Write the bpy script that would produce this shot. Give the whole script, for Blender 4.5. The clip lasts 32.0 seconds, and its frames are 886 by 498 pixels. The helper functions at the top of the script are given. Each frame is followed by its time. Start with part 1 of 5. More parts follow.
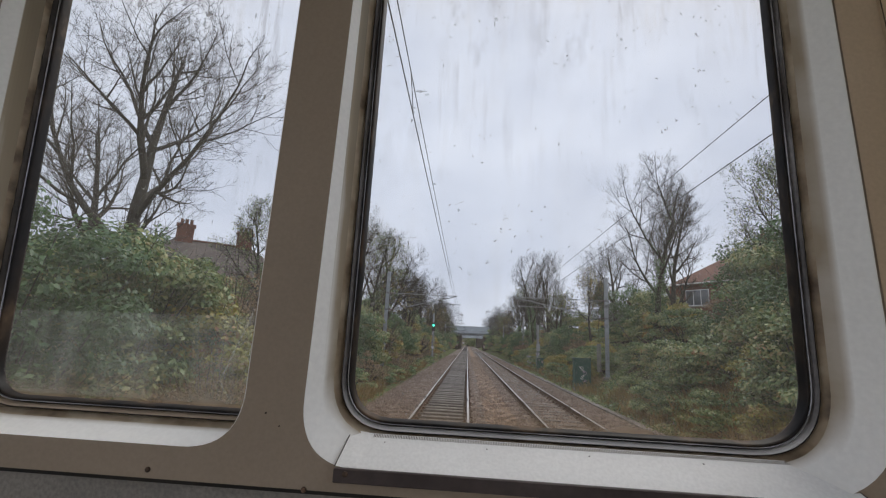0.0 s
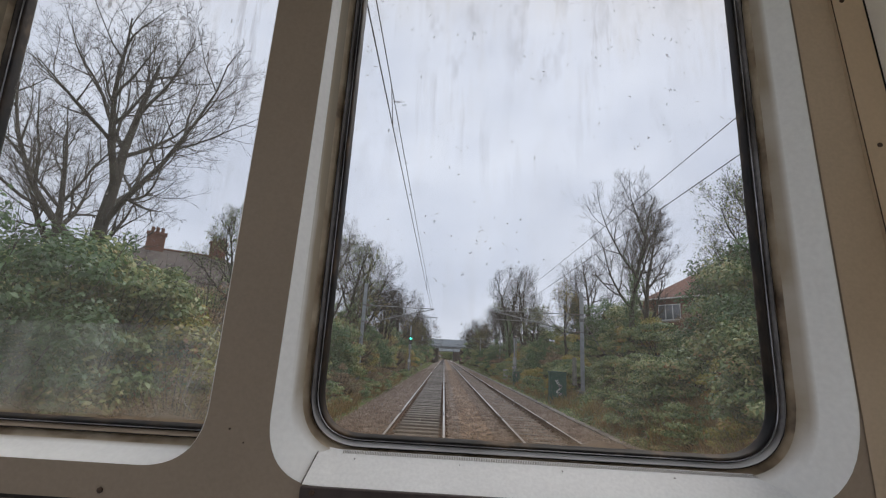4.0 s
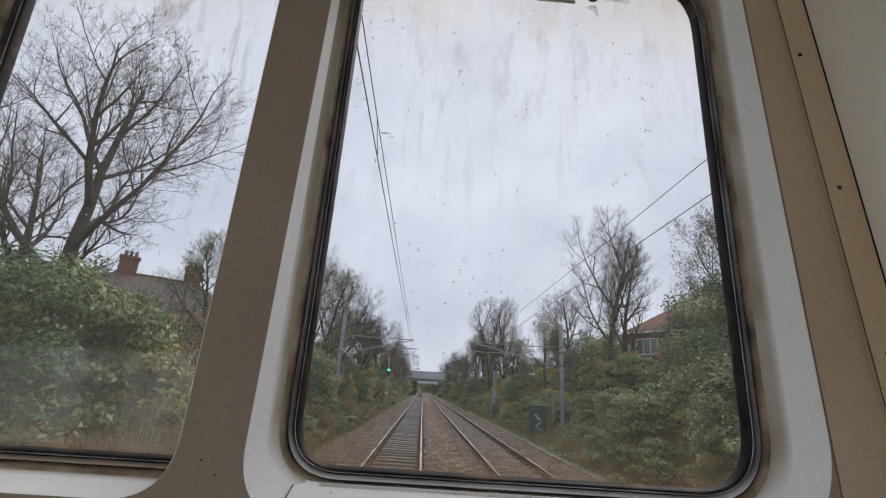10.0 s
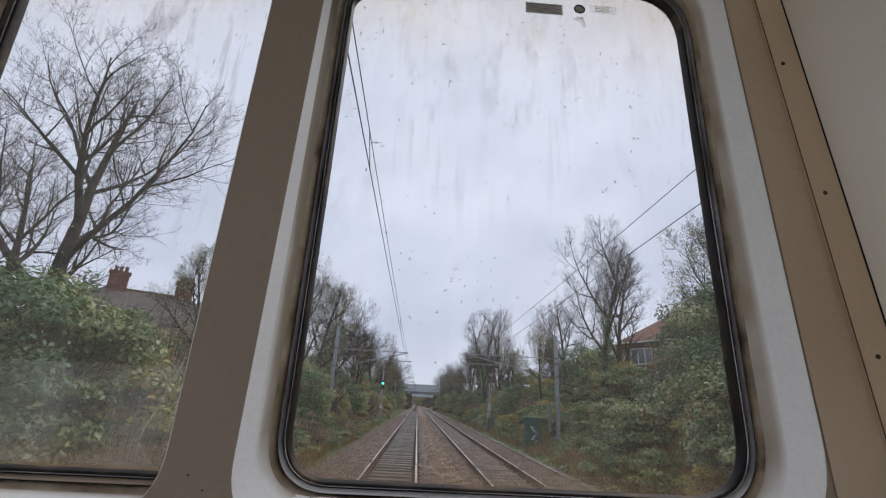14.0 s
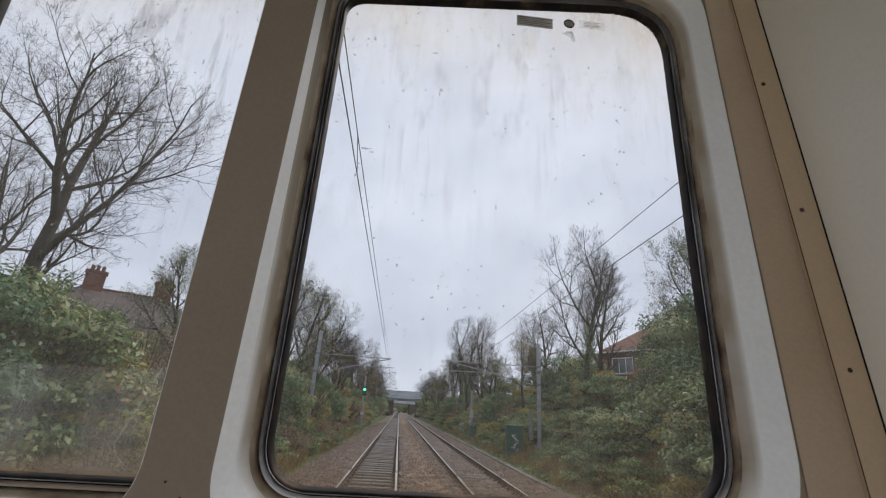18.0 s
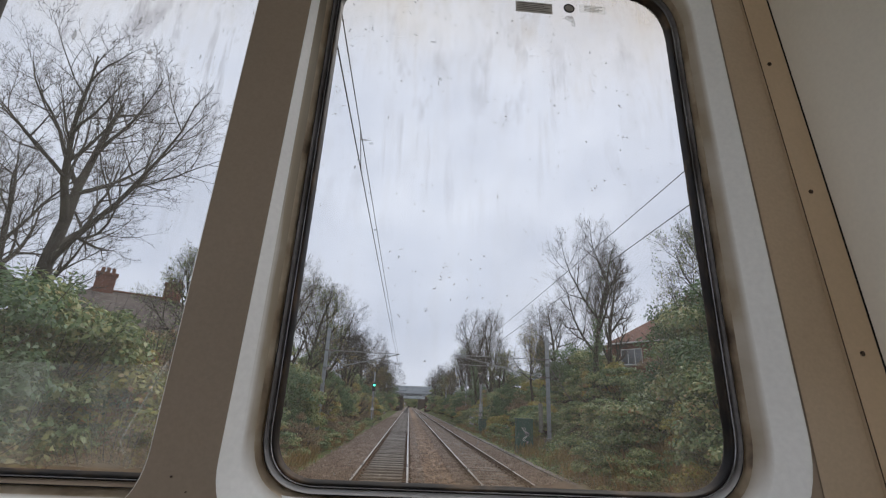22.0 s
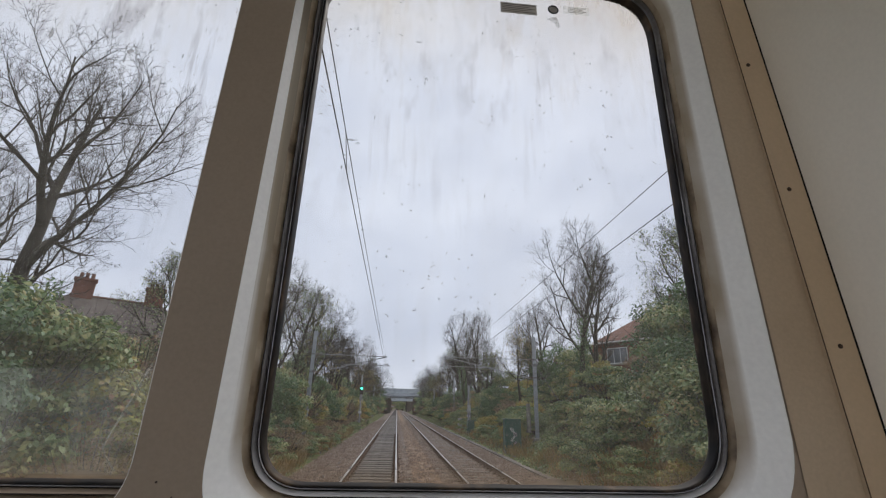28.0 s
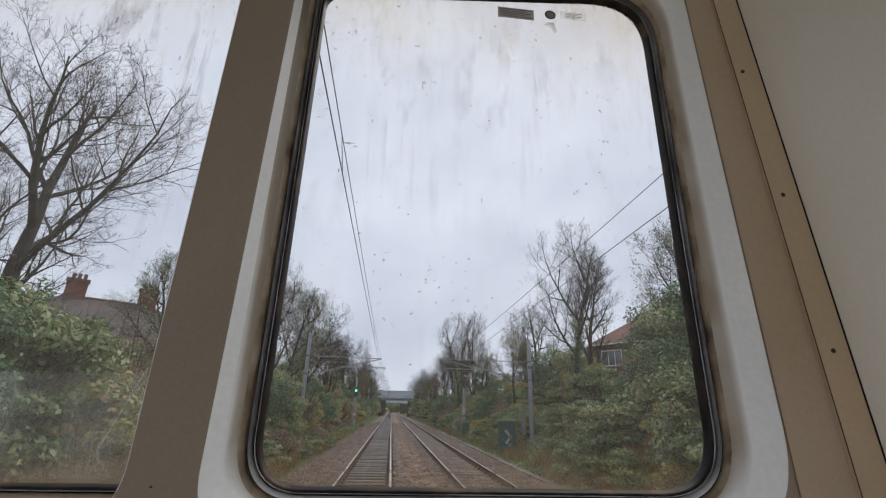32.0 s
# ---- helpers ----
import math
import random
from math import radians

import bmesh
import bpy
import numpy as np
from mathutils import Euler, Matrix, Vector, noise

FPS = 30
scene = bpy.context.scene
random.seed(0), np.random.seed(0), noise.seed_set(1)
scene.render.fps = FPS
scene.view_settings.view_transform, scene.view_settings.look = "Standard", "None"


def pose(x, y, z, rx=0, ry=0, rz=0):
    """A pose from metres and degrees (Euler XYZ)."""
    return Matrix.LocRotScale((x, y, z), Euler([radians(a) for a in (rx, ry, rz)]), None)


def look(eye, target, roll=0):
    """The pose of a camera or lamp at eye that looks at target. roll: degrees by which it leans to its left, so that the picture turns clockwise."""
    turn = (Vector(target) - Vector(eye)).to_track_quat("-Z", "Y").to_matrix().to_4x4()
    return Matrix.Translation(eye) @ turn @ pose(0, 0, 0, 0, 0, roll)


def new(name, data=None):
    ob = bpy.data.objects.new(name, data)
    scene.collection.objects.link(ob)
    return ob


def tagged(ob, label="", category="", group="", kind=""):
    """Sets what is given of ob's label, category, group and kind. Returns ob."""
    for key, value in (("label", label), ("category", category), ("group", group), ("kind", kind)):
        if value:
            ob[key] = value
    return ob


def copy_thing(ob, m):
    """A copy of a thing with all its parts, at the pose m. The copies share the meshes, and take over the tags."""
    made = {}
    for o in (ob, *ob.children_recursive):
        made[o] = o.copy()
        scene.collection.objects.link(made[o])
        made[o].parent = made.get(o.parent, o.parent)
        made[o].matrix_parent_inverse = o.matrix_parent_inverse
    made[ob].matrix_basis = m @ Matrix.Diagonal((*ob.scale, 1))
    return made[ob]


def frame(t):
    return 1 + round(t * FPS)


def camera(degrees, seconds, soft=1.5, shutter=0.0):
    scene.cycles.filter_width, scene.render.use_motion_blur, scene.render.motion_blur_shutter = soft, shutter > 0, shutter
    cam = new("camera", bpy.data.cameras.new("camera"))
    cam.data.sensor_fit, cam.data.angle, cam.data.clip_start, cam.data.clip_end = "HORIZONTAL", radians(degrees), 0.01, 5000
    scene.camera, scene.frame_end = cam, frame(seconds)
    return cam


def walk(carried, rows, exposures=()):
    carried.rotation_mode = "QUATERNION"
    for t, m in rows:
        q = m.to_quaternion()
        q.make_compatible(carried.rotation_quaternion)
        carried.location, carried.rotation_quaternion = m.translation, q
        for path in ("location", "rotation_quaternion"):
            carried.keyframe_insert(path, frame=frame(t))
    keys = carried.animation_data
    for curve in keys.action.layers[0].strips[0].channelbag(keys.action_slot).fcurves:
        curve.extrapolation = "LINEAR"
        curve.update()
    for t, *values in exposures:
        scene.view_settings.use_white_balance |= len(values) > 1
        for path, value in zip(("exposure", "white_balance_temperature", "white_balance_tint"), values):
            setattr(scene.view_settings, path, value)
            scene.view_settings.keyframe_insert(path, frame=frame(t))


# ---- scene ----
cam = camera(89.2, 32.0, soft=1.2)
PATH = [
    (0.0, pose(-0.0087, -0.0041, 1.9590, 101.72, -3.02, 3.01)),
    (0.5, pose(-0.0103, -0.0043, 1.9620, 102.54, -3.14, 3.01)),
    (1.0, pose(-0.0098, -0.0040, 1.9632, 102.74, -2.79, 2.86)),
    (1.5, pose(-0.0031, -0.0010, 1.9622, 102.10, -2.02, 1.77)),
    (2.0, pose(-0.0068, -0.0003, 1.9612, 102.52, -2.51, 1.88)),
    (2.5, pose(-0.0063, 0.0023, 1.9612, 102.59, -2.51, 1.47)),
    (3.0, pose(-0.0055, 0.0032, 1.9602, 102.95, -2.78, 0.88)),
    (3.5, pose(-0.0046, 0.0027, 1.9592, 103.22, -2.93, 0.42)),
    (5.5, pose(-0.0057, 0.0014, 1.9586, 104.20, -3.77, -0.47)),
    (6.0, pose(-0.0050, 0.0016, 1.9583, 104.33, -3.73, -0.68)),
    (6.5, pose(-0.0056, 0.0018, 1.9572, 104.57, -4.03, -1.06)),
    (7.0, pose(-0.0051, 0.0006, 1.9565, 104.84, -4.00, -1.54)),
    (7.5, pose(-0.0069, 0.0003, 1.9571, 104.99, -3.80, -1.44)),
    (8.0, pose(-0.0094, -0.0025, 1.9585, 105.58, -3.69, -1.52)),
    (8.5, pose(-0.0091, -0.0008, 1.9565, 105.72, -3.35, -1.58)),
    (9.0, pose(-0.0082, -0.0026, 1.9557, 106.59, -3.09, -1.86)),
    (9.5, pose(-0.0050, -0.0010, 1.9541, 106.82, -3.13, -2.34)),
    (10.0, pose(-0.0080, -0.0037, 1.9549, 107.51, -3.68, -2.51)),
    (10.5, pose(-0.0066, -0.0024, 1.9537, 107.42, -3.48, -2.77)),
    (11.0, pose(-0.0017, 0.0013, 1.9516, 107.24, -2.95, -3.23)),
    (11.5, pose(-0.0093, -0.0018, 1.9530, 107.54, -2.92, -2.60)),
    (12.0, pose(-0.0085, -0.0020, 1.9536, 107.79, -2.86, -2.67)),
    (12.5, pose(-0.0067, -0.0018, 1.9541, 108.11, -2.78, -3.03)),
    (13.0, pose(-0.0108, -0.0046, 1.9547, 108.70, -3.13, -2.70)),
    (13.5, pose(-0.0082, -0.0032, 1.9537, 109.03, -3.13, -2.96)),
    (14.0, pose(-0.0045, -0.0004, 1.9512, 109.05, -2.88, -3.11)),
    (14.5, pose(-0.0024, -0.0040, 1.9511, 109.23, -2.54, -3.59)),
    (15.0, pose(-0.0017, -0.0034, 1.9503, 109.25, -2.31, -3.51)),
    (15.5, pose(-0.0003, -0.0014, 1.9484, 109.26, -2.26, -4.17)),
    (17.5, pose(-0.0049, -0.0019, 1.9502, 109.81, -3.11, -5.49)),
    (18.0, pose(-0.0076, -0.0029, 1.9516, 109.98, -3.47, -5.30)),
    (18.5, pose(-0.0056, -0.0001, 1.9510, 109.86, -3.59, -4.95)),
    (19.0, pose(-0.0071, -0.0027, 1.9524, 110.12, -3.62, -4.45)),
    (19.5, pose(-0.0052, 0.0005, 1.9515, 109.81, -3.27, -4.26)),
    (20.0, pose(-0.0094, 0.0001, 1.9523, 110.10, -3.39, -3.62)),
    (20.5, pose(-0.0026, 0.0058, 1.9491, 109.81, -3.25, -3.79)),
    (21.0, pose(-0.0037, 0.0062, 1.9483, 109.76, -3.12, -3.56)),
    (21.5, pose(-0.0007, 0.0067, 1.9472, 109.44, -2.81, -4.03)),
    (22.0, pose(-0.0009, 0.0045, 1.9482, 109.27, -2.56, -4.14)),
    (22.5, pose(0.0015, 0.0031, 1.9470, 109.17, -2.27, -4.63)),
    (23.0, pose(-0.0006, 0.0002, 1.9499, 109.60, -2.29, -4.79)),
    (23.5, pose(0.0004, 0.0034, 1.9464, 109.58, -1.98, -4.63)),
    (24.0, pose(0.0044, 0.0061, 1.9431, 109.30, -1.63, -5.11)),
    (24.5, pose(-0.0003, 0.0018, 1.9450, 109.57, -1.74, -5.02)),
    (25.0, pose(0.0007, 0.0033, 1.9444, 109.48, -1.58, -5.37)),
    (25.5, pose(0.0020, 0.0052, 1.9433, 109.49, -1.45, -5.58)),
    (27.5, pose(-0.0016, 0.0048, 1.9450, 109.43, -1.38, -5.64)),
    (28.0, pose(-0.0023, 0.0052, 1.9448, 109.54, -1.50, -5.57)),
    (28.5, pose(-0.0035, 0.0047, 1.9456, 110.03, -1.82, -5.96)),
    (29.0, pose(-0.0039, 0.0074, 1.9431, 109.42, -1.72, -5.91)),
    (29.5, pose(-0.0033, 0.0068, 1.9443, 109.47, -1.75, -5.77)),
    (30.0, pose(-0.0023, 0.0054, 1.9434, 109.46, -1.57, -5.85)),
    (30.5, pose(-0.0008, 0.0044, 1.9438, 109.52, -1.39, -5.93)),
    (31.0, pose(-0.0012, 0.0042, 1.9443, 109.52, -1.19, -6.08)),
    (31.5, pose(-0.0023, 0.0034, 1.9458, 109.65, -1.29, -6.16)),
    (32.0, pose(-0.0049, 0.0037, 1.9468, 109.80, -1.52, -6.20)),
]
walk(cam, PATH, exposures=[(0.0, 0.11, 6500, 10), (12.6, 0.11, 6500, 10), (14.0, 0.11, 6330, 12), (15.5, 0.11, 6440, 11), (18.8, 0.11, 6500, 10), (20.0, 0.11, 6360, 12), (21.0, 0.11, 6500, 10), (32.0, 0.11, 6500, 10)])

# ---- world and light ----
EYE = 1.95          # height of the travelling eye above the rail heads
world = bpy.data.worlds.new("overcast_sky")
scene.world = world
world.use_nodes = True
wn = world.node_tree.nodes
wl = world.node_tree.links
wn.clear()
w_out = wn.new("ShaderNodeOutputWorld")
w_bg = wn.new("ShaderNodeBackground")
w_sky = wn.new("ShaderNodeTexSky")
w_sky.sky_type = "NISHITA"
w_sky.sun_disc = False
w_sky.sun_elevation = radians(56)
w_sky.sun_rotation = radians(47)
w_sky.dust_density = 4.0
w_sky.ozone_density = 0.6
w_co = wn.new("ShaderNodeTexCoord")
w_map = wn.new("ShaderNodeMapping")
w_map.inputs["Scale"].default_value = (1.0, 1.0, 1.5)
w_no = wn.new("ShaderNodeTexNoise")
w_no.inputs["Scale"].default_value = 2.7
w_no.inputs["Detail"].default_value = 5.0
w_no.inputs["Roughness"].default_value = 0.5
w_ramp = wn.new("ShaderNodeValToRGB")
w_ramp.color_ramp.elements[0].position = 0.32
w_ramp.color_ramp.elements[0].color = (5.55, 6.05, 7.28, 1)
w_ramp.color_ramp.elements[1].position = 0.68
w_ramp.color_ramp.elements[1].color = (7.7, 8.15, 9.22, 1)
w_mix = wn.new("ShaderNodeMix")
w_mix.data_type = "RGBA"
w_mix.inputs[0].default_value = 0.93
wl.new(w_co.outputs["Generated"], w_map.inputs["Vector"])
wl.new(w_map.outputs["Vector"], w_no.inputs["Vector"])
wl.new(w_no.outputs["Fac"], w_ramp.inputs["Fac"])
wl.new(w_sky.outputs["Color"], w_mix.inputs[6])
wl.new(w_ramp.outputs["Color"], w_mix.inputs[7])
wl.new(w_mix.outputs[2], w_bg.inputs["Color"])
w_bg.inputs["Strength"].default_value = 0.1
wl.new(w_bg.outputs["Background"], w_out.inputs["Surface"])

sun_data = bpy.data.lights.new("sun", "SUN")
sun_data.energy = 1.5
sun_data.angle = radians(45)
sun_data.color = (1.0, 0.96, 0.9)
sun = new("sun", sun_data)
sun.matrix_world = look((26, 24, 52), (0, 0, 0))


# ---- materials ----
def mat(name, stops, rough=0.7, scale=8.0, fine=60.0, bump=0.2, metal=0.0, stretch=(1, 1, 1), island=False, spec=0.4,
        trans=0.0, rnd=0.0, bump_dist=0.01, grain_mix=0.45):
    """A surface whose colour wanders over the given stops by a broad noise, with fine grain, roughness change and relief."""
    m = bpy.data.materials.new(name)
    m.use_nodes = True
    n, l = m.node_tree.nodes, m.node_tree.links
    b = n["Principled BSDF"]
    tc = n.new("ShaderNodeTexCoord")
    mp = n.new("ShaderNodeMapping")
    mp.inputs["Scale"].default_value = stretch
    l.new(tc.outputs["Object"], mp.inputs["Vector"])
    big = n.new("ShaderNodeTexNoise")
    big.inputs["Scale"].default_value = scale
    big.inputs["Detail"].default_value = 4
    small = n.new("ShaderNodeTexNoise")
    small.inputs["Scale"].default_value = fine
    small.inputs["Detail"].default_value = 3
    for t in (big, small):
        l.new(mp.outputs["Vector"], t.inputs["Vector"])
    ramp = n.new("ShaderNodeValToRGB")
    cr = ramp.color_ramp
    lo, hi = (0.0, 1.0) if island else (0.3, 0.7)
    while len(cr.elements) < len(stops):
        cr.elements.new(0.5)
    for i, c in enumerate(stops):
        cr.elements[i].position = lo + (hi - lo) * i / max(1, len(stops) - 1)
        cr.elements[i].color = (*c, 1)
    if island:
        geo = n.new("ShaderNodeNewGeometry")
        add = n.new("ShaderNodeMath")
        add.operation = "MULTIPLY_ADD"
        add.inputs[1].default_value = 0.5
        l.new(geo.outputs["Random Per Island"], add.inputs[0])
        sub = n.new("ShaderNodeMath")
        sub.operation = "MULTIPLY_ADD"
        sub.inputs[1].default_value = 1.4
        sub.inputs[2].default_value = -0.45
        l.new(big.outputs["Fac"], sub.inputs[0])
        l.new(sub.outputs[0], add.inputs[2])
        l.new(add.outputs[0], ramp.inputs["Fac"])
    elif rnd:
        info = n.new("ShaderNodeObjectInfo")
        add = n.new("ShaderNodeMath")
        add.operation = "MULTIPLY_ADD"
        add.inputs[1].default_value = rnd
        l.new(info.outputs["Random"], add.inputs[0])
        sub = n.new("ShaderNodeMath")
        sub.operation = "SUBTRACT"
        sub.inputs[1].default_value = rnd / 2
        l.new(big.outputs["Fac"], sub.inputs[0])
        l.new(sub.outputs[0], add.inputs[2])
        l.new(add.outputs[0], ramp.inputs["Fac"])
    else:
        l.new(big.outputs["Fac"], ramp.inputs["Fac"])
    mul = n.new("ShaderNodeMix")
    mul.data_type = "RGBA"
    mul.blend_type = "MULTIPLY"
    mul.inputs[0].default_value = grain_mix
    grain = n.new("ShaderNodeMapRange")
    grain.inputs["From Min"].default_value = 0.3
    grain.inputs["From Max"].default_value = 0.7
    grain.inputs["To Min"].default_value = 0.55
    grain.inputs["To Max"].default_value = 1.35
    l.new(small.outputs["Fac"], grain.inputs["Value"])
    l.new(ramp.outputs["Color"], mul.inputs[6])
    l.new(grain.outputs["Result"], mul.inputs[7])
    l.new(mul.outputs[2], b.inputs["Base Color"])
    rr = n.new("ShaderNodeMapRange")
    rr.inputs["To Min"].default_value = max(0.02, rough - 0.12)
    rr.inputs["To Max"].default_value = min(1.0, rough + 0.12)
    l.new(big.outputs["Fac"], rr.inputs["Value"])
    l.new(rr.outputs["Result"], b.inputs["Roughness"])
    b.inputs["Metallic"].default_value = metal
    b.inputs["Specular IOR Level"].default_value = spec
    if bump:
        bp = n.new("ShaderNodeBump")
        bp.inputs["Strength"].default_value = bump
        bp.inputs["Distance"].default_value = bump_dist
        l.new(small.outputs["Fac"], bp.inputs["Height"])
        l.new(bp.outputs["Normal"], b.inputs["Normal"])
    if trans:
        tr = n.new("ShaderNodeBsdfTranslucent")
        l.new(mul.outputs[2], tr.inputs["Color"])
        mx = n.new("ShaderNodeMixShader")
        mx.inputs[0].default_value = trans
        l.new(b.outputs[0], mx.inputs[1])
        l.new(tr.outputs[0], mx.inputs[2])
        l.new(mx.outputs[0], n["Material Output"].inputs["Surface"])
    return m


def glass_mat(name, seed, top_z, low_z, haze=0.060, smudge=0.45):
    """Dirty window glass: clear, slightly shiny, with rain streaks, a grimy top and bottom edge, and dark specks."""
    m = bpy.data.materials.new(name)
    m.use_nodes = True
    n, l = m.node_tree.nodes, m.node_tree.links
    n.remove(n["Principled BSDF"])
    tc = n.new("ShaderNodeTexCoord")
    mp = n.new("ShaderNodeMapping")
    mp.inputs["Location"].default_value = (seed, 0, seed * 0.7)
    l.new(tc.outputs["Object"], mp.inputs["Vector"])
    sep = n.new("ShaderNodeSeparateXYZ")
    l.new(tc.outputs["Object"], sep.inputs[0])

    def noise_node(scale, detail, stretch):
        k = n.new("ShaderNodeMapping")
        k.inputs["Scale"].default_value = stretch
        l.new(mp.outputs["Vector"], k.inputs["Vector"])
        t = n.new("ShaderNodeTexNoise")
        t.inputs["Scale"].default_value = scale
        t.inputs["Detail"].default_value = detail
        t.inputs["Roughness"].default_value = 0.65
        l.new(k.outputs["Vector"], t.inputs["Vector"])
        return t.outputs["Fac"]

    def rng(src, a, b, c, d):
        k = n.new("ShaderNodeMapRange")
        for key, v in zip(("From Min", "From Max", "To Min", "To Max"), (a, b, c, d)):
            k.inputs[key].default_value = v
        l.new(src, k.inputs["Value"])
        return k.outputs["Result"]

    def op(kind, a, b):
        k = n.new("ShaderNodeMath")
        k.operation = kind
        for i, v in enumerate((a, b)):
            if isinstance(v, (int, float)):
                k.inputs[i].default_value = v
            else:
                l.new(v, k.inputs[i])
        return k.outputs[0]

    span = top_z - low_z
    top = rng(sep.outputs["Z"], top_z - 0.34 * span, top_z, 0.0, 1.0)
    low = rng(sep.outputs["Z"], low_z + 0.05, low_z, 0.0, 1.0)
    streak = op("MULTIPLY", rng(noise_node(30, 6, (1, 1, 0.2)), 0.48, 0.75, 0.0, 1.0), rng(noise_node(8, 3, (1, 1, 0.7)), 0.36, 0.64, 0.15, 1.0))
    cloud = rng(noise_node(7, 4, (1, 1, 0.5)), 0.35, 0.7, 0.0, 1.0)
    film = op("ADD", haze, op("MULTIPLY", cloud, 0.05))
    film = op("ADD", film, op("MULTIPLY", streak, op("ADD", 0.06, op("MULTIPLY", top, 0.26))))
    film = op("ADD", film, op("MULTIPLY", op("MULTIPLY", top, top), 0.15))
    film = op("ADD", film, op("MULTIPLY", low, op("ADD", 0.015, op("MULTIPLY", cloud, 0.10))))
    rim = rng(sep.outputs["Z"], low_z + 0.020, low_z + 0.002, 0.0, 1.0)
    film = op("ADD", film, op("MULTIPLY", rim, op("ADD", 0.12, op("MULTIPLY", cloud, 0.15))))
    # specks: small flecks, thinned out by a broad noise
    v = n.new("ShaderNodeTexVoronoi")
    v.inputs["Scale"].default_value = 165.0
    kv = n.new("ShaderNodeMapping")
    kv.inputs["Scale"].default_value = (1.0, 1.0, 0.8)
    dist = n.new("ShaderNodeMix")
    dist.data_type = "RGBA"
    dist.blend_type = "ADD"
    dist.inputs[0].default_value = 0.02
    wob = n.new("ShaderNodeTexNoise")
    wob.inputs["Scale"].default_value = 160
    l.new(mp.outputs["Vector"], wob.inputs["Vector"])
    l.new(mp.outputs["Vector"], dist.inputs[6])
    l.new(wob.outputs["Color"], dist.inputs[7])
    l.new(dist.outputs[2], kv.inputs["Vector"])
    l.new(kv.outputs["Vector"], v.inputs["Vector"])
    col = n.new("ShaderNodeSeparateColor")
    l.new(v.outputs["Color"], col.inputs[0])
    pick = op("GREATER_THAN", col.outputs[0], op("SUBTRACT", 0.88, op("MULTIPLY", top, 0.28)))
    size = rng(col.outputs[1], 0.0, 1.0, 0.07, 0.30)
    speck = op("MULTIPLY", pick, rng(op("SUBTRACT", size, v.outputs["Distance"]), -0.04, 0.09, 0.0, 1.0))
    speck = op("MULTIPLY", speck, rng(noise_node(9, 2, (1, 1, 1)), 0.38, 0.55, 0.18, 0.65))

    # grey-brown dried smudges, mostly in the upper part
    upper = rng(sep.outputs["Z"], low_z + 0.30 * span, top_z - 0.1 * span, 0.0, 1.0)
    blot = rng(noise_node(24, 6, (1, 1, 0.30)), 0.52, 0.70, 0.0, 1.0)
    blot = op("MULTIPLY", blot, rng(noise_node(6, 3, (1, 1, 0.6)), 0.40, 0.60, 0.0, 1.0))
    run = op("MULTIPLY", rng(noise_node(46, 4, (1, 1, 0.07)), 0.58, 0.72, 0.0, 0.8), rng(noise_node(6, 2, (1, 1, 0.8)), 0.45, 0.62, 0.0, 1.0))
    grime = op("MULTIPLY", op("MULTIPLY", op("MINIMUM", op("ADD", blot, run), 1.0), upper), smudge)
    clear = n.new("ShaderNodeBsdfTransparent")
    tint = n.new("ShaderNodeMix")
    tint.data_type = "RGBA"
    tint.inputs[6].default_value = (0.955, 0.965, 0.97, 1)
    tint.inputs[7].default_value = (0.90, 0.79, 0.63, 1)
    warm = op("ADD", op("MULTIPLY", op("MULTIPLY", top, top), op("ADD", 0.38, op("MULTIPLY", cloud, 0.75))), op("MULTIPLY", streak, op("ADD", 0.10, op("MULTIPLY", top, 0.5))))
    l.new(op("MINIMUM", op("ADD", warm, op("MULTIPLY", low, 0.6)), 1.0), tint.inputs[0])
    grime = op("MINIMUM", op("ADD", grime, op("MULTIPLY", rim, 0.35)), 1.0)
    soil = n.new("ShaderNodeMix")
    soil.data_type = "RGBA"
    soil.inputs[7].default_value = (0.44, 0.41, 0.40, 1)
    l.new(grime, soil.inputs[0])
    l.new(tint.outputs[2], soil.inputs[6])
    l.new(soil.outputs[2], clear.inputs["Color"])
    gloss = n.new("ShaderNodeBsdfGlossy")
    gloss.inputs["Roughness"].default_value = 0.03
    fr = n.new("ShaderNodeFresnel")
    fr.inputs["IOR"].default_value = 1.45
    mx = n.new("ShaderNodeMixShader")
    l.new(op("MULTIPLY", fr.outputs[0], 0.10), mx.inputs[0])
    l.new(clear.outputs[0], mx.inputs[1])
    l.new(gloss.outputs[0], mx.inputs[2])
    dirt = n.new("ShaderNodeBsdfTranslucent")
    crust = n.new("ShaderNodeMix")
    crust.data_type = "RGBA"
    crust.inputs[6].default_value = (0.90, 0.82, 0.70, 1)
    crust.inputs[7].default_value = (0.50, 0.37, 0.25, 1)
    l.new(low, crust.inputs[0])
    l.new(crust.outputs[2], dirt.inputs["Color"])
    back = n.new("ShaderNodeBsdfDiffuse")
    back.inputs["Color"].default_value = (0.42, 0.36, 0.28, 1)
    dm = n.new("ShaderNodeMixShader")
    dm.inputs[0].default_value = 0.15
    l.new(dirt.outputs[0], dm.inputs[1])
    l.new(back.outputs[0], dm.inputs[2])
    m1 = n.new("ShaderNodeMixShader")
    l.new(film, m1.inputs[0])
    l.new(mx.outputs[0], m1.inputs[1])
    l.new(dm.outputs[0], m1.inputs[2])
    fleck = n.new("ShaderNodeBsdfDiffuse")
    fleck.inputs["Color"].default_value = (0.40, 0.38, 0.37, 1)
    m2 = n.new("ShaderNodeMixShader")
    l.new(speck, m2.inputs[0])
    l.new(m1.outputs[0], m2.inputs[1])
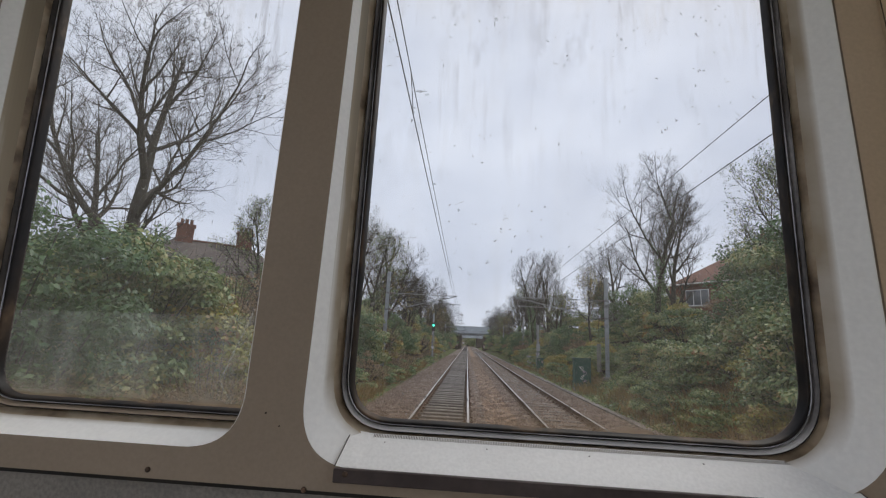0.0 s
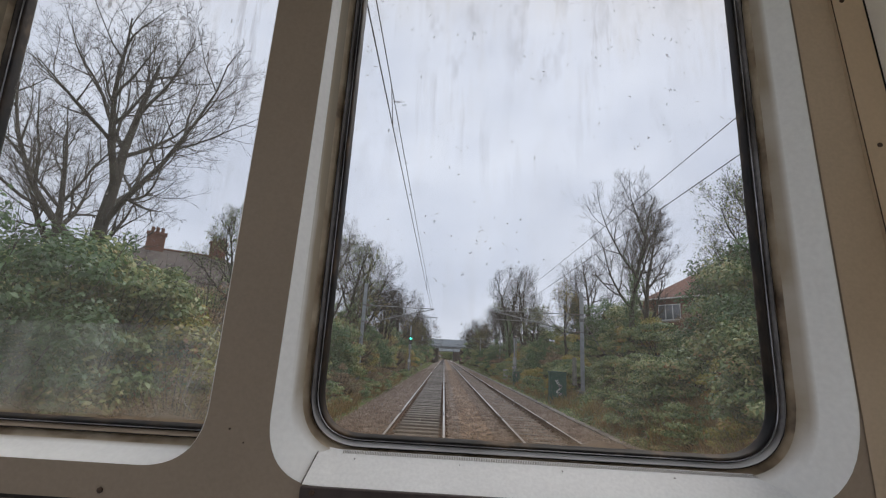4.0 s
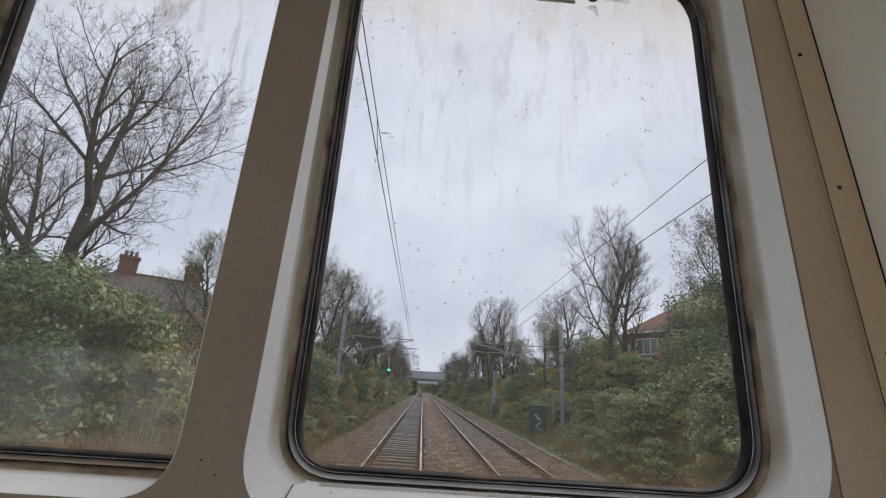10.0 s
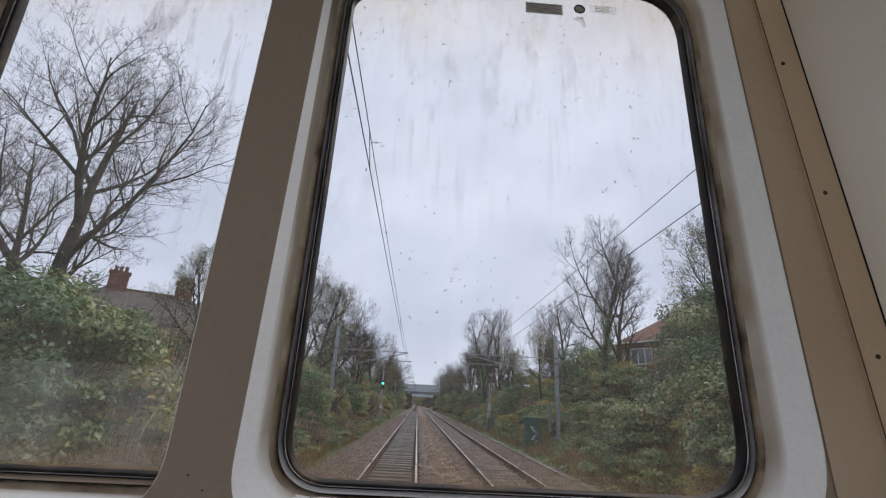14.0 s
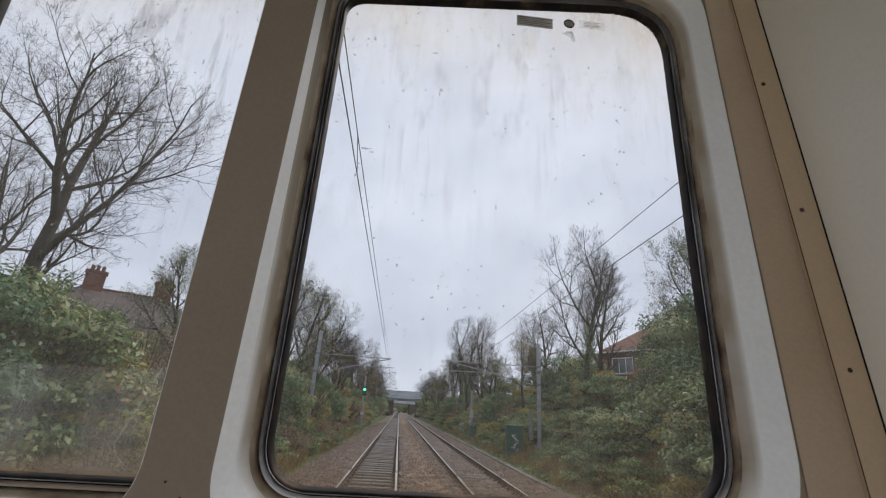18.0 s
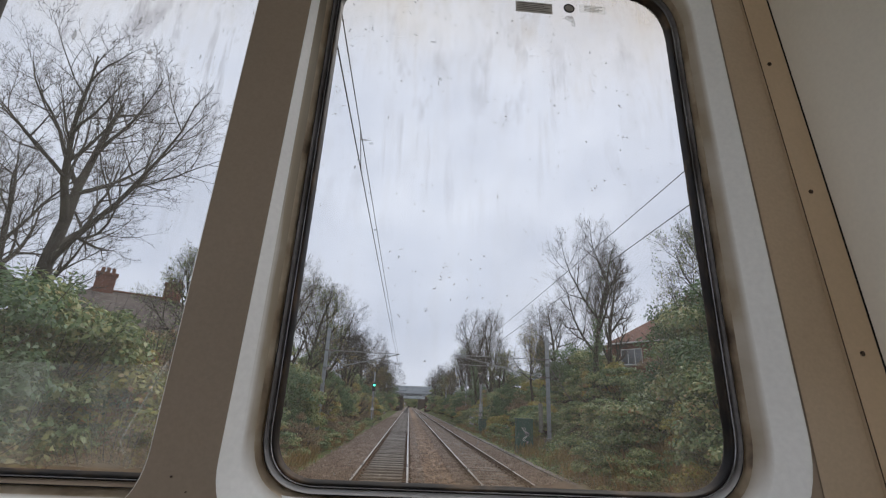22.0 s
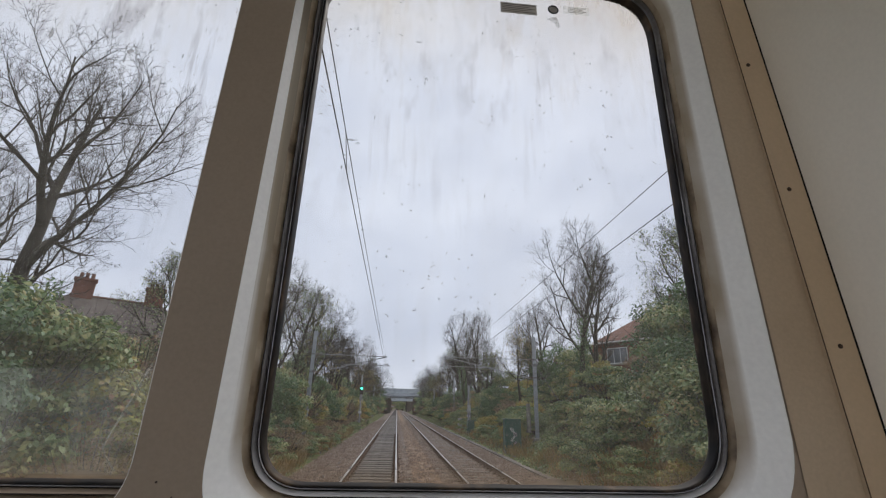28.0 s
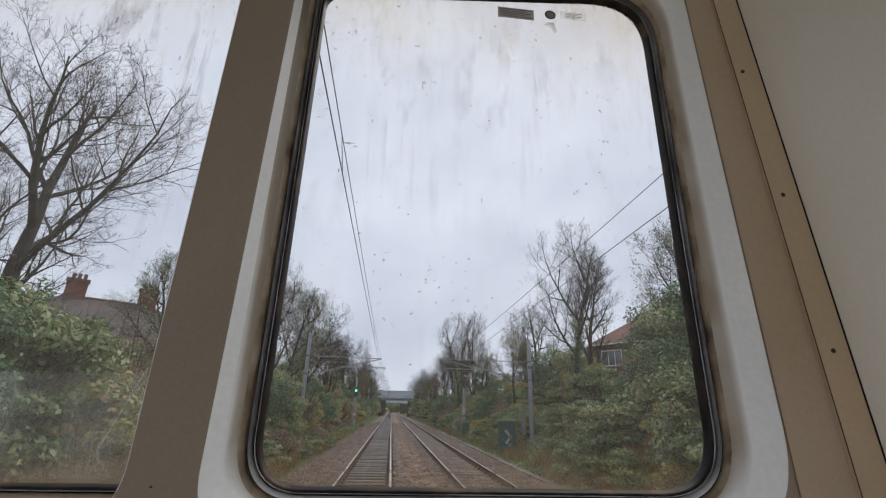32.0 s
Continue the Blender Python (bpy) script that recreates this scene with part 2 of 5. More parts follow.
    l.new(fleck.outputs[0], m2.inputs[2])
    l.new(m2.outputs[0], n["Material Output"].inputs["Surface"])
    return m


def film_mat(name, lo=0.03, hi=0.13, color=(0.62, 0.64, 0.62), scale=34, stretch=0.18):
    m = bpy.data.materials.new(name)
    m.use_nodes = True
    n, l = m.node_tree.nodes, m.node_tree.links
    n.remove(n["Principled BSDF"])
    tc = n.new("ShaderNodeTexCoord")
    mp = n.new("ShaderNodeMapping")
    mp.inputs["Scale"].default_value = (1, 1, stretch)
    t = n.new("ShaderNodeTexNoise")
    t.inputs["Scale"].default_value = scale
    t.inputs["Detail"].default_value = 4
    r = n.new("ShaderNodeMapRange")
    r.inputs["From Min"].default_value = 0.35
    r.inputs["From Max"].default_value = 0.7
    r.inputs["To Min"].default_value = lo
    r.inputs["To Max"].default_value = hi
    clear = n.new("ShaderNodeBsdfTransparent")
    clear.inputs["Color"].default_value = (0.93, 0.95, 0.94, 1)
    haze_ = n.new("ShaderNodeBsdfTranslucent")
    haze_.inputs["Color"].default_value = (*color, 1)
    mx = n.new("ShaderNodeMixShader")
    l.new(tc.outputs["Object"], mp.inputs["Vector"])
    l.new(mp.outputs["Vector"], t.inputs["Vector"])
    l.new(t.outputs["Fac"], r.inputs["Value"])
    l.new(r.outputs["Result"], mx.inputs[0])
    l.new(clear.outputs[0], mx.inputs[1])
    l.new(haze_.outputs[0], mx.inputs[2])
    l.new(mx.outputs[0], n["Material Output"].inputs["Surface"])
    return m


def glow_mat(name, color, strength):
    m = bpy.data.materials.new(name)
    m.use_nodes = True
    b = m.node_tree.nodes["Principled BSDF"]
    b.inputs["Base Color"].default_value = (*color, 1)
    b.inputs["Emission Color"].default_value = (*color, 1)
    b.inputs["Emission Strength"].default_value = strength
    return m


# cream taken down to brown: the cabin's dim warm light is in the colour
M_PANEL = mat("dim_cream_laminate_panel", [(0.305, 0.236, 0.174), (0.345, 0.267, 0.198)], rough=0.5, scale=3, fine=240, bump=0.06, bump_dist=0.002, grain_mix=0.12)
M_REVEAL = mat("white_moulded_surround", [(0.88, 0.862, 0.825), (0.925, 0.91, 0.875)], rough=0.38, scale=5, fine=160, bump=0.04, bump_dist=0.002, grain_mix=0.08)
M_STAIN = mat("stained_sealant", [(0.10, 0.066, 0.042), (0.30, 0.222, 0.145), (0.42, 0.335, 0.235), (0.50, 0.41, 0.30)], rough=0.55, scale=16, fine=90, bump=0.1, bump_dist=0.002, grain_mix=0.2)


def add_mesh_tone(m, colour, name, deep=None):
    """Let a tone, held as a value on the mesh and broken up by noise, cover the base colour."""
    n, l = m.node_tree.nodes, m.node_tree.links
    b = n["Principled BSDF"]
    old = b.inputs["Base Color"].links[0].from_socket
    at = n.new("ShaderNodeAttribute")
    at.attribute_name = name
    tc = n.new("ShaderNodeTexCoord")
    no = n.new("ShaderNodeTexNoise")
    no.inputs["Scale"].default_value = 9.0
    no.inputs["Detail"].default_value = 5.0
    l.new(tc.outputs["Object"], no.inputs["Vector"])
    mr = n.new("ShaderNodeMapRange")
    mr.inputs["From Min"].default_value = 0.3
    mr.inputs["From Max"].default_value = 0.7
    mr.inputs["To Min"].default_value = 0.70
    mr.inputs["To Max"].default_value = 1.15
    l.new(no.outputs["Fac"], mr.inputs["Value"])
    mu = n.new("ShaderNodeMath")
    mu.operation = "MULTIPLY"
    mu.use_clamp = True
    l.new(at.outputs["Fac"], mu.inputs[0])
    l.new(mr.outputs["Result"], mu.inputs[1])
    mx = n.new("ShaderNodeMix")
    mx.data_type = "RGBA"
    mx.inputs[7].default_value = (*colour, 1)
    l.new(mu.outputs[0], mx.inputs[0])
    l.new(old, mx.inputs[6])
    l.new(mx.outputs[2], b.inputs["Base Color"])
    # deep: the shaded tone, laid on where the value passes 1
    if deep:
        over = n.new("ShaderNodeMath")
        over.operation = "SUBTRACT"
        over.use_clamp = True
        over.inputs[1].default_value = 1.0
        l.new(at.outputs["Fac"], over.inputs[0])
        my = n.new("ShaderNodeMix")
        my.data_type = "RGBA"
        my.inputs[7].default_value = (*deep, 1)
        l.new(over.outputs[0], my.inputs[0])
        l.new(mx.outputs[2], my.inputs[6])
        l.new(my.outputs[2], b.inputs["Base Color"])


# staining near the seal, plus the recess's shade put into the colour
add_mesh_tone(M_REVEAL, (0.37, 0.300, 0.215), "stain_shade", (0.165, 0.132, 0.090))
M_CORNER = mat("yellow_brown_corner_panel", [(0.462, 0.345, 0.225), (0.520, 0.398, 0.270), (0.562, 0.442, 0.312)], rough=0.5, scale=2.5, fine=200, bump=0.06, bump_dist=0.002, grain_mix=0.12)
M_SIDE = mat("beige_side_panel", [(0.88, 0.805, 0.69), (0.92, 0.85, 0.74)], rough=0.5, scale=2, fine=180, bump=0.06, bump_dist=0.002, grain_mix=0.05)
M_STRIP = mat("yellow_brown_corner_strip", [(0.59, 0.445, 0.29), (0.645, 0.495, 0.335)], rough=0.5, scale=2.5, fine=200, bump=0.05, bump_dist=0.002, grain_mix=0.08)
M_RUBBER = mat("black_rubber", [(0.012, 0.012, 0.014), (0.03, 0.028, 0.027)], rough=0.38, scale=14, fine=160, bump=0.12, bump_dist=0.002)
M_SEALGREY = mat("dull_grey_rubber", [(0.055, 0.043, 0.037), (0.112, 0.098, 0.092), (0.175, 0.160, 0.160), (0.25, 0.238, 0.238)], rough=0.34, scale=7, fine=150, bump=0.1, bump_dist=0.002)
M_SEALTAN = mat("grimy_dark_rubber", [(0.022, 0.017, 0.015), (0.045, 0.034, 0.027), (0.10, 0.078, 0.062)], rough=0.45, scale=14, fine=150, bump=0.15, bump_dist=0.002)
add_mesh_tone(M_SEALTAN, (0.40, 0.31, 0.23), "dust_sheen")
# on the grey rubber, the sky's sheen is painted in with the dust
add_mesh_tone(M_SEALGREY, (0.60, 0.58, 0.57), "dust_sheen")
M_FILLER = mat("dark_filler_strip", [(0.14, 0.13, 0.13), (0.32, 0.31, 0.32), (0.52, 0.51, 0.52)], rough=0.22, scale=7, fine=90, bump=0.1, bump_dist=0.002, metal=0.5)
M_SEAL = mat("grimy_rubber_seal", [(0.008, 0.007, 0.008), (0.012, 0.010, 0.010), (0.030, 0.021, 0.015), (0.120, 0.078, 0.048)], rough=0.5, spec=0.2, scale=22, fine=120, bump=0.2, bump_dist=0.002, stretch=(1, 1, 0.5))
M_GREYLOW = mat("grey_lower_panel", [(0.20, 0.18, 0.16), (0.28, 0.25, 0.22)], rough=0.6, scale=5, fine=220, bump=0.2, bump_dist=0.002)
M_DARK = mat("dark_gap", [(0.012, 0.011, 0.01), (0.03, 0.025, 0.02)], rough=0.8)
M_SCREW = mat("rusty_screw", [(0.045, 0.03, 0.022), (0.14, 0.085, 0.055)], rough=0.5, scale=90, metal=0.4)
M_SILL = mat("white_sill_plate", [(0.80, 0.79, 0.77), (0.86, 0.85, 0.83)], rough=0.4, scale=7, fine=260, bump=0.12, bump_dist=0.001, grain_mix=0.12)
M_EDGE = mat("dark_edging", [(0.040, 0.027, 0.025), (0.075, 0.055, 0.05)], rough=0.5, scale=10)
# unseen floor, lightened so that it throws light up at the front wall
M_FLOOR = mat("pale_bounce_floor", [(0.55, 0.53, 0.51), (0.64, 0.62, 0.60)], rough=0.5, scale=6)
M_CEIL = mat("white_ceiling", [(0.80, 0.78, 0.74), (0.85, 0.83, 0.79)], rough=0.5, scale=3)
M_STICK = mat("faded_label", [(0.34, 0.32, 0.29), (0.46, 0.43, 0.39)], rough=0.6, scale=40, trans=0.4)
M_STICKB = mat("faded_brown_label", [(0.20, 0.11, 0.085), (0.27, 0.16, 0.12)], rough=0.6, scale=30, trans=0.3)
M_STICKW = mat("pale_label", [(0.80, 0.77, 0.73), (0.88, 0.86, 0.82)], rough=0.6, scale=40, trans=0.9)
M_FILM = film_mat("hazy_film", 0.07, 0.20, (0.60, 0.60, 0.57))
M_PALE = film_mat("pale_worn_label", 0.10, 0.30, (0.85, 0.80, 0.74), 120, 1.0)
M_SMEAR = film_mat("dried_smear", 0.2, 0.7, (0.30, 0.275, 0.265), 90, 1.0)
M_GLASS = glass_mat("dirty_windscreen", 0.0, 0.70 + EYE, -0.09 + EYE, smudge=0.6)
M_GLASS2 = glass_mat("dirty_side_screen", 3.7, 0.70 + EYE, -0.09 + EYE, haze=0.070, smudge=1.15)

M_BALLAST = mat("grey_brown_ballast", [(0.078, 0.060, 0.051), (0.183, 0.146, 0.125), (0.325, 0.274, 0.242)], rough=0.95, scale=3.0, fine=30, bump=1.0, bump_dist=0.05, spec=0.1, grain_mix=0.85)
M_FOURFOOT = mat("oily_grey_ballast", [(0.025, 0.023, 0.024), (0.063, 0.057, 0.057), (0.127, 0.115, 0.113)], rough=0.95, scale=3.0, fine=30, bump=1.0, bump_dist=0.05, spec=0.1, grain_mix=0.85)
M_SIXFOOT = mat("rust_brown_ballast", [(0.124, 0.083, 0.057), (0.247, 0.172, 0.124), (0.397, 0.294, 0.224)], rough=0.95, scale=3.0, fine=30, bump=1.0, bump_dist=0.05, spec=0.1, grain_mix=0.85)
M_STONE = mat("ballast_stone", [(0.092, 0.066, 0.052), (0.207, 0.156, 0.129), (0.362, 0.299, 0.262)], rough=0.95, scale=3, fine=60, island=True, bump=0.3, spec=0.15)
M_RAILTOP = mat("polished_rail_head", [(0.50, 0.49, 0.48), (0.66, 0.65, 0.64)], rough=0.3, scale=5, metal=0.9, stretch=(1, 0.1, 1))
M_RAIL = mat("rusty_rail", [(0.05, 0.026, 0.016), (0.11, 0.06, 0.04)], rough=0.85, scale=10, spec=0.2)
M_SLEEPER = mat("weathered_sleeper", [(0.135, 0.120, 0.112), (0.250, 0.230, 0.215)], rough=0.9, scale=4, fine=70, rnd=0.35, spec=0.15, bump=0.4)
M_EARTH = mat("leafy_earth", [(0.055, 0.060, 0.029), (0.115, 0.100, 0.062), (0.092, 0.138, 0.046), (0.185, 0.142, 0.084)], rough=1.0, scale=0.9, fine=14, bump=1.0, bump_dist=0.08, spec=0.05)
M_CONC = mat("weathered_concrete", [(0.20, 0.19, 0.17), (0.32, 0.30, 0.27)], rough=0.9, scale=4, fine=50, rnd=0.2, spec=0.15)
M_STEEL = mat("galvanised_mast", [(0.27, 0.29, 0.31), (0.40, 0.42, 0.44)], rough=0.55, scale=5, fine=60, metal=0.3)
M_TUBE = mat("grey_tube", [(0.15, 0.155, 0.16), (0.24, 0.245, 0.25)], rough=0.55, scale=6, metal=0.4)
M_INSUL = mat("brown_insulator", [(0.06, 0.03, 0.02), (0.10, 0.06, 0.04)], rough=0.3, scale=9)
M_WIRE = mat("dark_copper_wire", [(0.02, 0.018, 0.018), (0.045, 0.04, 0.038)], rough=0.5, scale=8, metal=0.5)
M_GREENBOX = mat("green_cabinet_paint", [(0.018, 0.07, 0.055), (0.035, 0.11, 0.085)], rough=0.5, scale=4)
M_GREYBOX = mat("grey_cabinet_paint", [(0.36, 0.37, 0.36), (0.48, 0.49, 0.47)], rough=0.5, scale=4)
M_BRIDGE = mat("blue_grey_girder_paint", [(0.40, 0.44, 0.48), (0.54, 0.58, 0.62)], rough=0.6, scale=1.2, fine=20, bump=0.1)
M_SOOT = mat("dark_soffit", [(0.02, 0.02, 0.022), (0.05, 0.05, 0.052)], rough=0.8, scale=1)
M_BRICKD = mat("sooty_brick", [(0.045, 0.035, 0.03), (0.10, 0.075, 0.06)], rough=0.9, scale=1.5, fine=12, bump=0.5)
M_PIPE = mat("black_pipe", [(0.02, 0.022, 0.024), (0.05, 0.052, 0.055)], rough=0.5, scale=3)
M_BRICK = mat("red_brick", [(0.14, 0.058, 0.042), (0.215, 0.095, 0.068)], rough=0.9, scale=2, fine=26, bump=0.3)
M_TILE = mat("orange_roof_tile", [(0.13, 0.062, 0.045), (0.20, 0.10, 0.072)], rough=0.85, scale=1.2, fine=18, bump=0.3)
M_SLATE = mat("grey_brown_roof_tile", [(0.075, 0.06, 0.055), (0.14, 0.115, 0.10)], rough=0.85, scale=1.4, fine=18, bump=0.3)
M_UPVC = mat("white_window_frame", [(0.66, 0.66, 0.65), (0.76, 0.76, 0.75)], rough=0.4, scale=6)
M_PANE = mat("dark_window_pane", [(0.05, 0.06, 0.07), (0.12, 0.13, 0.15)], rough=0.08, scale=1.0, bump=0, spec=0.8)
M_FENCE = mat("weathered_fence_board", [(0.15, 0.115, 0.08), (0.26, 0.21, 0.155)], rough=0.9, scale=3, stretch=(3, 3, 0.4), rnd=0.3)
M_BARK = mat("bare_bark", [(0.032, 0.029, 0.025), (0.072, 0.066, 0.056)], rough=0.95, scale=3, fine=30, bump=0.6, spec=0.1)
M_BARK_P = mat("grey_brown_twig", [(0.047, 0.042, 0.039), (0.090, 0.081, 0.074)], rough=0.95, scale=3, fine=30, bump=0.2, spec=0.1)
LEAF = dict(rough=0.42, scale=0.8, fine=9, bump=0, island=True, trans=0.25, spec=0.5)
M_GREEN = mat("bramble_leaf", [(0.030, 0.056, 0.022), (0.094, 0.160, 0.054), (0.175, 0.250, 0.088), (0.40, 0.40, 0.17), (0.32, 0.16, 0.065)], **LEAF)
M_IVY = mat("dark_ivy_leaf", [(0.034, 0.074, 0.032), (0.074, 0.145, 0.054), (0.150, 0.250, 0.090)], **LEAF)
M_AUTUMN = mat("autumn_leaf", [(0.105, 0.150, 0.040), (0.25, 0.245, 0.055), (0.40, 0.37, 0.075), (0.36, 0.17, 0.066), (0.20, 0.22, 0.06)], **LEAF)
M_BROWNL = mat("brown_shrub_leaf", [(0.125, 0.125, 0.056), (0.236, 0.168, 0.089), (0.336, 0.210, 0.125), (0.168, 0.224, 0.082)], **LEAF)
M_GRASS = mat("dry_grass", [(0.124, 0.106, 0.037), (0.298, 0.206, 0.081), (0.423, 0.298, 0.124)], **LEAF)
M_CONIFER = mat("conifer_spray", [(0.014, 0.032, 0.017), (0.032, 0.058, 0.029), (0.051, 0.08, 0.038)], **LEAF)
M_FARWOOD = mat("far_wood", [(0.065, 0.061, 0.055), (0.098, 0.088, 0.078), (0.078, 0.091, 0.058)], rough=1.0, scale=0.12, fine=0.9, bump=0)
M_SIGRED = mat("red_sign", [(0.42, 0.03, 0.03), (0.5, 0.05, 0.045)], rough=0.5)
M_PINK = mat("pale_mauve_spray", [(0.42, 0.30, 0.40), (0.55, 0.42, 0.52)], rough=0.5)
M_SIGWHITE = mat("white_sign", [(0.62, 0.62, 0.60), (0.72, 0.72, 0.70)], rough=0.5)
M_GREENLAMP = glow_mat("green_signal_lamp", (0.05, 1.0, 0.62), 6.0)


# ---- mesh helpers ----
def empty(name):
    return new(name)


def part(name, bm, material, parent=None, label="", smooth=False):
    """Link a bmesh (or a ready mesh) as one object under a thing."""
    if isinstance(bm, bpy.types.Mesh):
        me = bm
    else:
        me = bpy.data.meshes.new(name)
        bmesh.ops.recalc_face_normals(bm, faces=bm.faces)
        bm.to_mesh(me)
        bm.free()
    if smooth:
        for p in me.polygons:
            p.use_smooth = True
    if material and not me.materials:
        me.materials.append(material)
    ob = new(name, me)
    if parent:
        ob.parent = parent
    if label:
        ob["label"] = label
    return ob


def box(bm, x0, x1, y0, y1, z0, z1, m=None, bevel=0.0):
    vs = [bm.verts.new((x, y, z)) for x in (x0, x1) for y in (y0, y1) for z in (z0, z1)]
    fs = [bm.faces.new([vs[i] for i in f]) for f in ((0, 1, 3, 2), (4, 6, 7, 5), (0, 4, 5, 1), (2, 3, 7, 6), (0, 2, 6, 4), (1, 5, 7, 3))]
    if bevel:
        es = list({e for f in fs for e in f.edges})
        got = bmesh.ops.bevel(bm, geom=es, offset=bevel, segments=1, affect="EDGES", profile=0.5)
        vs = list({v for f in got["faces"] for v in f.verts} | {v for v in vs if v.is_valid})
    if m is not None:
        bmesh.ops.transform(bm, matrix=m, verts=vs)
    return bm


def boxed(x0, x1, y0, y1, z0, z1, bevel=0.0):
    return box(bmesh.new(), x0, x1, y0, y1, z0, z1, None, bevel)


def tube(bm, pts, radii, sides=8, cap=True):
    """A tube along the points, with a radius for each."""
    pts = [Vector(p) for p in pts]
    if isinstance(radii, (int, float)):
        radii = [radii] * len(pts)
    rings = []
    for i, p in enumerate(pts):
        d = (pts[min(i + 1, len(pts) - 1)] - pts[max(i - 1, 0)]).normalized()
        u = d.cross(Vector((0, 0, 1)) if abs(d.z) < 0.9 else Vector((1, 0, 0))).normalized()
        w = d.cross(u)
        rings.append([bm.verts.new(p + (u * math.cos(2 * math.pi * k / sides) + w * math.sin(2 * math.pi * k / sides)) * radii[i]) for k in range(sides)])
    for a, b in zip(rings, rings[1:]):
        for k in range(sides):
            bm.faces.new((a[k], a[(k + 1) % sides], b[(k + 1) % sides], b[k]))
    if cap:
        bm.faces.new(rings[0][::-1])
        bm.faces.new(rings[-1])
    return bm


def tubed(pts, radii, sides=8):
    return tube(bmesh.new(), pts, radii, sides)


def rquad(corners, radii, n=14):
    """A closed line round a quadrilateral in x and z (low left, low right, top right, top left) with rounded corners."""
    out = []
    c = [Vector(p) for p in corners]
    for i in range(4):
        p, a, b = c[i], c[i - 1], c[(i + 1) % 4]
        r = radii[i]
        da, db = (a - p).normalized(), (b - p).normalized()
        p0, p1 = p + da * r, p + db * r
        for k in range(n):
            t = k / (n - 1)
            out.append(p0 * (1 - t) ** 2 * 1.0 + p * 2 * t * (1 - t) + p1 * t ** 2)
    return out


def grow(corners, d):
    """The quadrilateral with each side moved out by d."""
    (ax, az), (bx, bz), (cx, cz), (dx, dz) = corners
    return [(ax - d, az - d), (bx + d, bz - d), (cx + d, cz + d), (dx - d, dz + d)]


def loft(loops, closed=True):
    """Skin a row of lines, each a list of (x, y, z)."""
    bm = bmesh.new()
    rows = [[bm.verts.new(p) for p in loop] for loop in loops]
    m = len(rows[0])
    for a, b in zip(rows, rows[1:]):
        for k in range(m if closed else m - 1):
            bm.faces.new((a[k], a[(k + 1) % m], b[(k + 1) % m], b[k]))
    return bm


def quick_mesh(name, verts, faces):
    """A mesh from numpy arrays; faces all have the same number of corners."""
    me = bpy.data.meshes.new(name)
    verts = np.asarray(verts, dtype=np.float32)
    faces = np.asarray(faces, dtype=np.int32)
    k = faces.shape[1]
    me.vertices.add(len(verts))
    me.vertices.foreach_set("co", verts.ravel())
    me.loops.add(faces.size)
    me.loops.foreach_set("vertex_index", faces.ravel())
    me.polygons.add(len(faces))
    me.polygons.foreach_set("loop_start", np.arange(0, faces.size, k, dtype=np.int32))
    me.update(calc_edges=True)
    return me


# ---- the train's front end, seen from inside ----
X_R, X_L = 0.625, -1.935          # side walls
Y_FACE, Y_GLASS, Y_OUT = 0.552, 0.60, 0.615
Z_FLOOR, Z_CEIL = EYE - 1.0, EYE + 1.32
Z_SEAM = EYE - 0.1665

GLASS_A = [(-0.154, EYE - 0.090), (0.405, EYE - 0.090), (0.408, EYE + 0.722), (-0.156, EYE + 0.660)]
GLASS_B = [(-0.640, EYE - 0.090), (-0.270, EYE - 0.090), (-0.267, EYE + 0.665), (-0.690, EYE + 0.700)]
# third opening, out of view, added to let more light in
OPENING_C = [(-1.62, EYE - 0.090), (-1.02, EYE - 0.090), (-0.98, EYE + 0.700), (-1.60, EYE + 0.700)]
LIP_A = [(-0.202, EYE - 0.141), (0.480, EYE - 0.141), (0.461, EYE + 0.792), (-0.191, EYE + 0.721)]
LIP_B = [(-0.705, EYE - 0.129), (-0.2748, EYE - 0.129), (-0.2712, EYE + 0.731), (-0.751, EYE + 0.767)]
R_GA, R_GB = (0.055, 0.075, 0.105, 0.035), (0.045, 0.03, 0.03, 0.09)
R_LA, R_LB = (0.075, 0.13, 0.12, 0.05), (0.06, 0.07, 0.05, 0.1)


def wall_with_openings(name, y, x0, x1, z0, z1, loops, material):
    """A flat sheet at one y with openings cut through."""
    bm = bmesh.new()
    edges = []
    for loop in [[Vector((x0, z0)), Vector((x1, z0)), Vector((x1, z1)), Vector((x0, z1))]] + loops:
        vs = [bm.verts.new((p[0], y, p[1])) for p in loop]
        edges += [bm.edges.new((vs[i], vs[(i + 1) % len(vs)])) for i in range(len(vs))]
    bmesh.ops.triangle_fill(bm, use_beauty=True, use_dissolve=False, edges=edges)
    return bm


def at_y(loop, y):
    return [(p[0], y, p[1]) for p in loop]


loop_la, loop_lb = rquad(LIP_A, R_LA), rquad(LIP_B, R_LB)
front = tagged(part("wall_front", wall_with_openings("front", Y_FACE, X_L, 0.505, Z_SEAM, Z_CEIL, [loop_la, loop_lb, rquad(grow(OPENING_C, 0.04), (0.08,) * 4)], M_PANEL), M_PANEL),
               "scuffed cream front panel of the train, toned dim and warm, with two deep window openings", "wall", kind="structure")
outer_a, outer_b = rquad(grow(GLASS_A, 0.016), [q + 0.01 for q in R_GA]), rquad(grow(GLASS_B, 0.016), [q + 0.01 for q in R_GB])
part("outer_skin", wall_with_openings("skin", Y_OUT, X_L - 0.06, X_R + 0.06, 0.35, Z_CEIL + 0.08, [outer_a, outer_b, rquad(OPENING_C, (0.06,) * 4)], M_BRIDGE), M_BRIDGE, front, "painted outer skin")
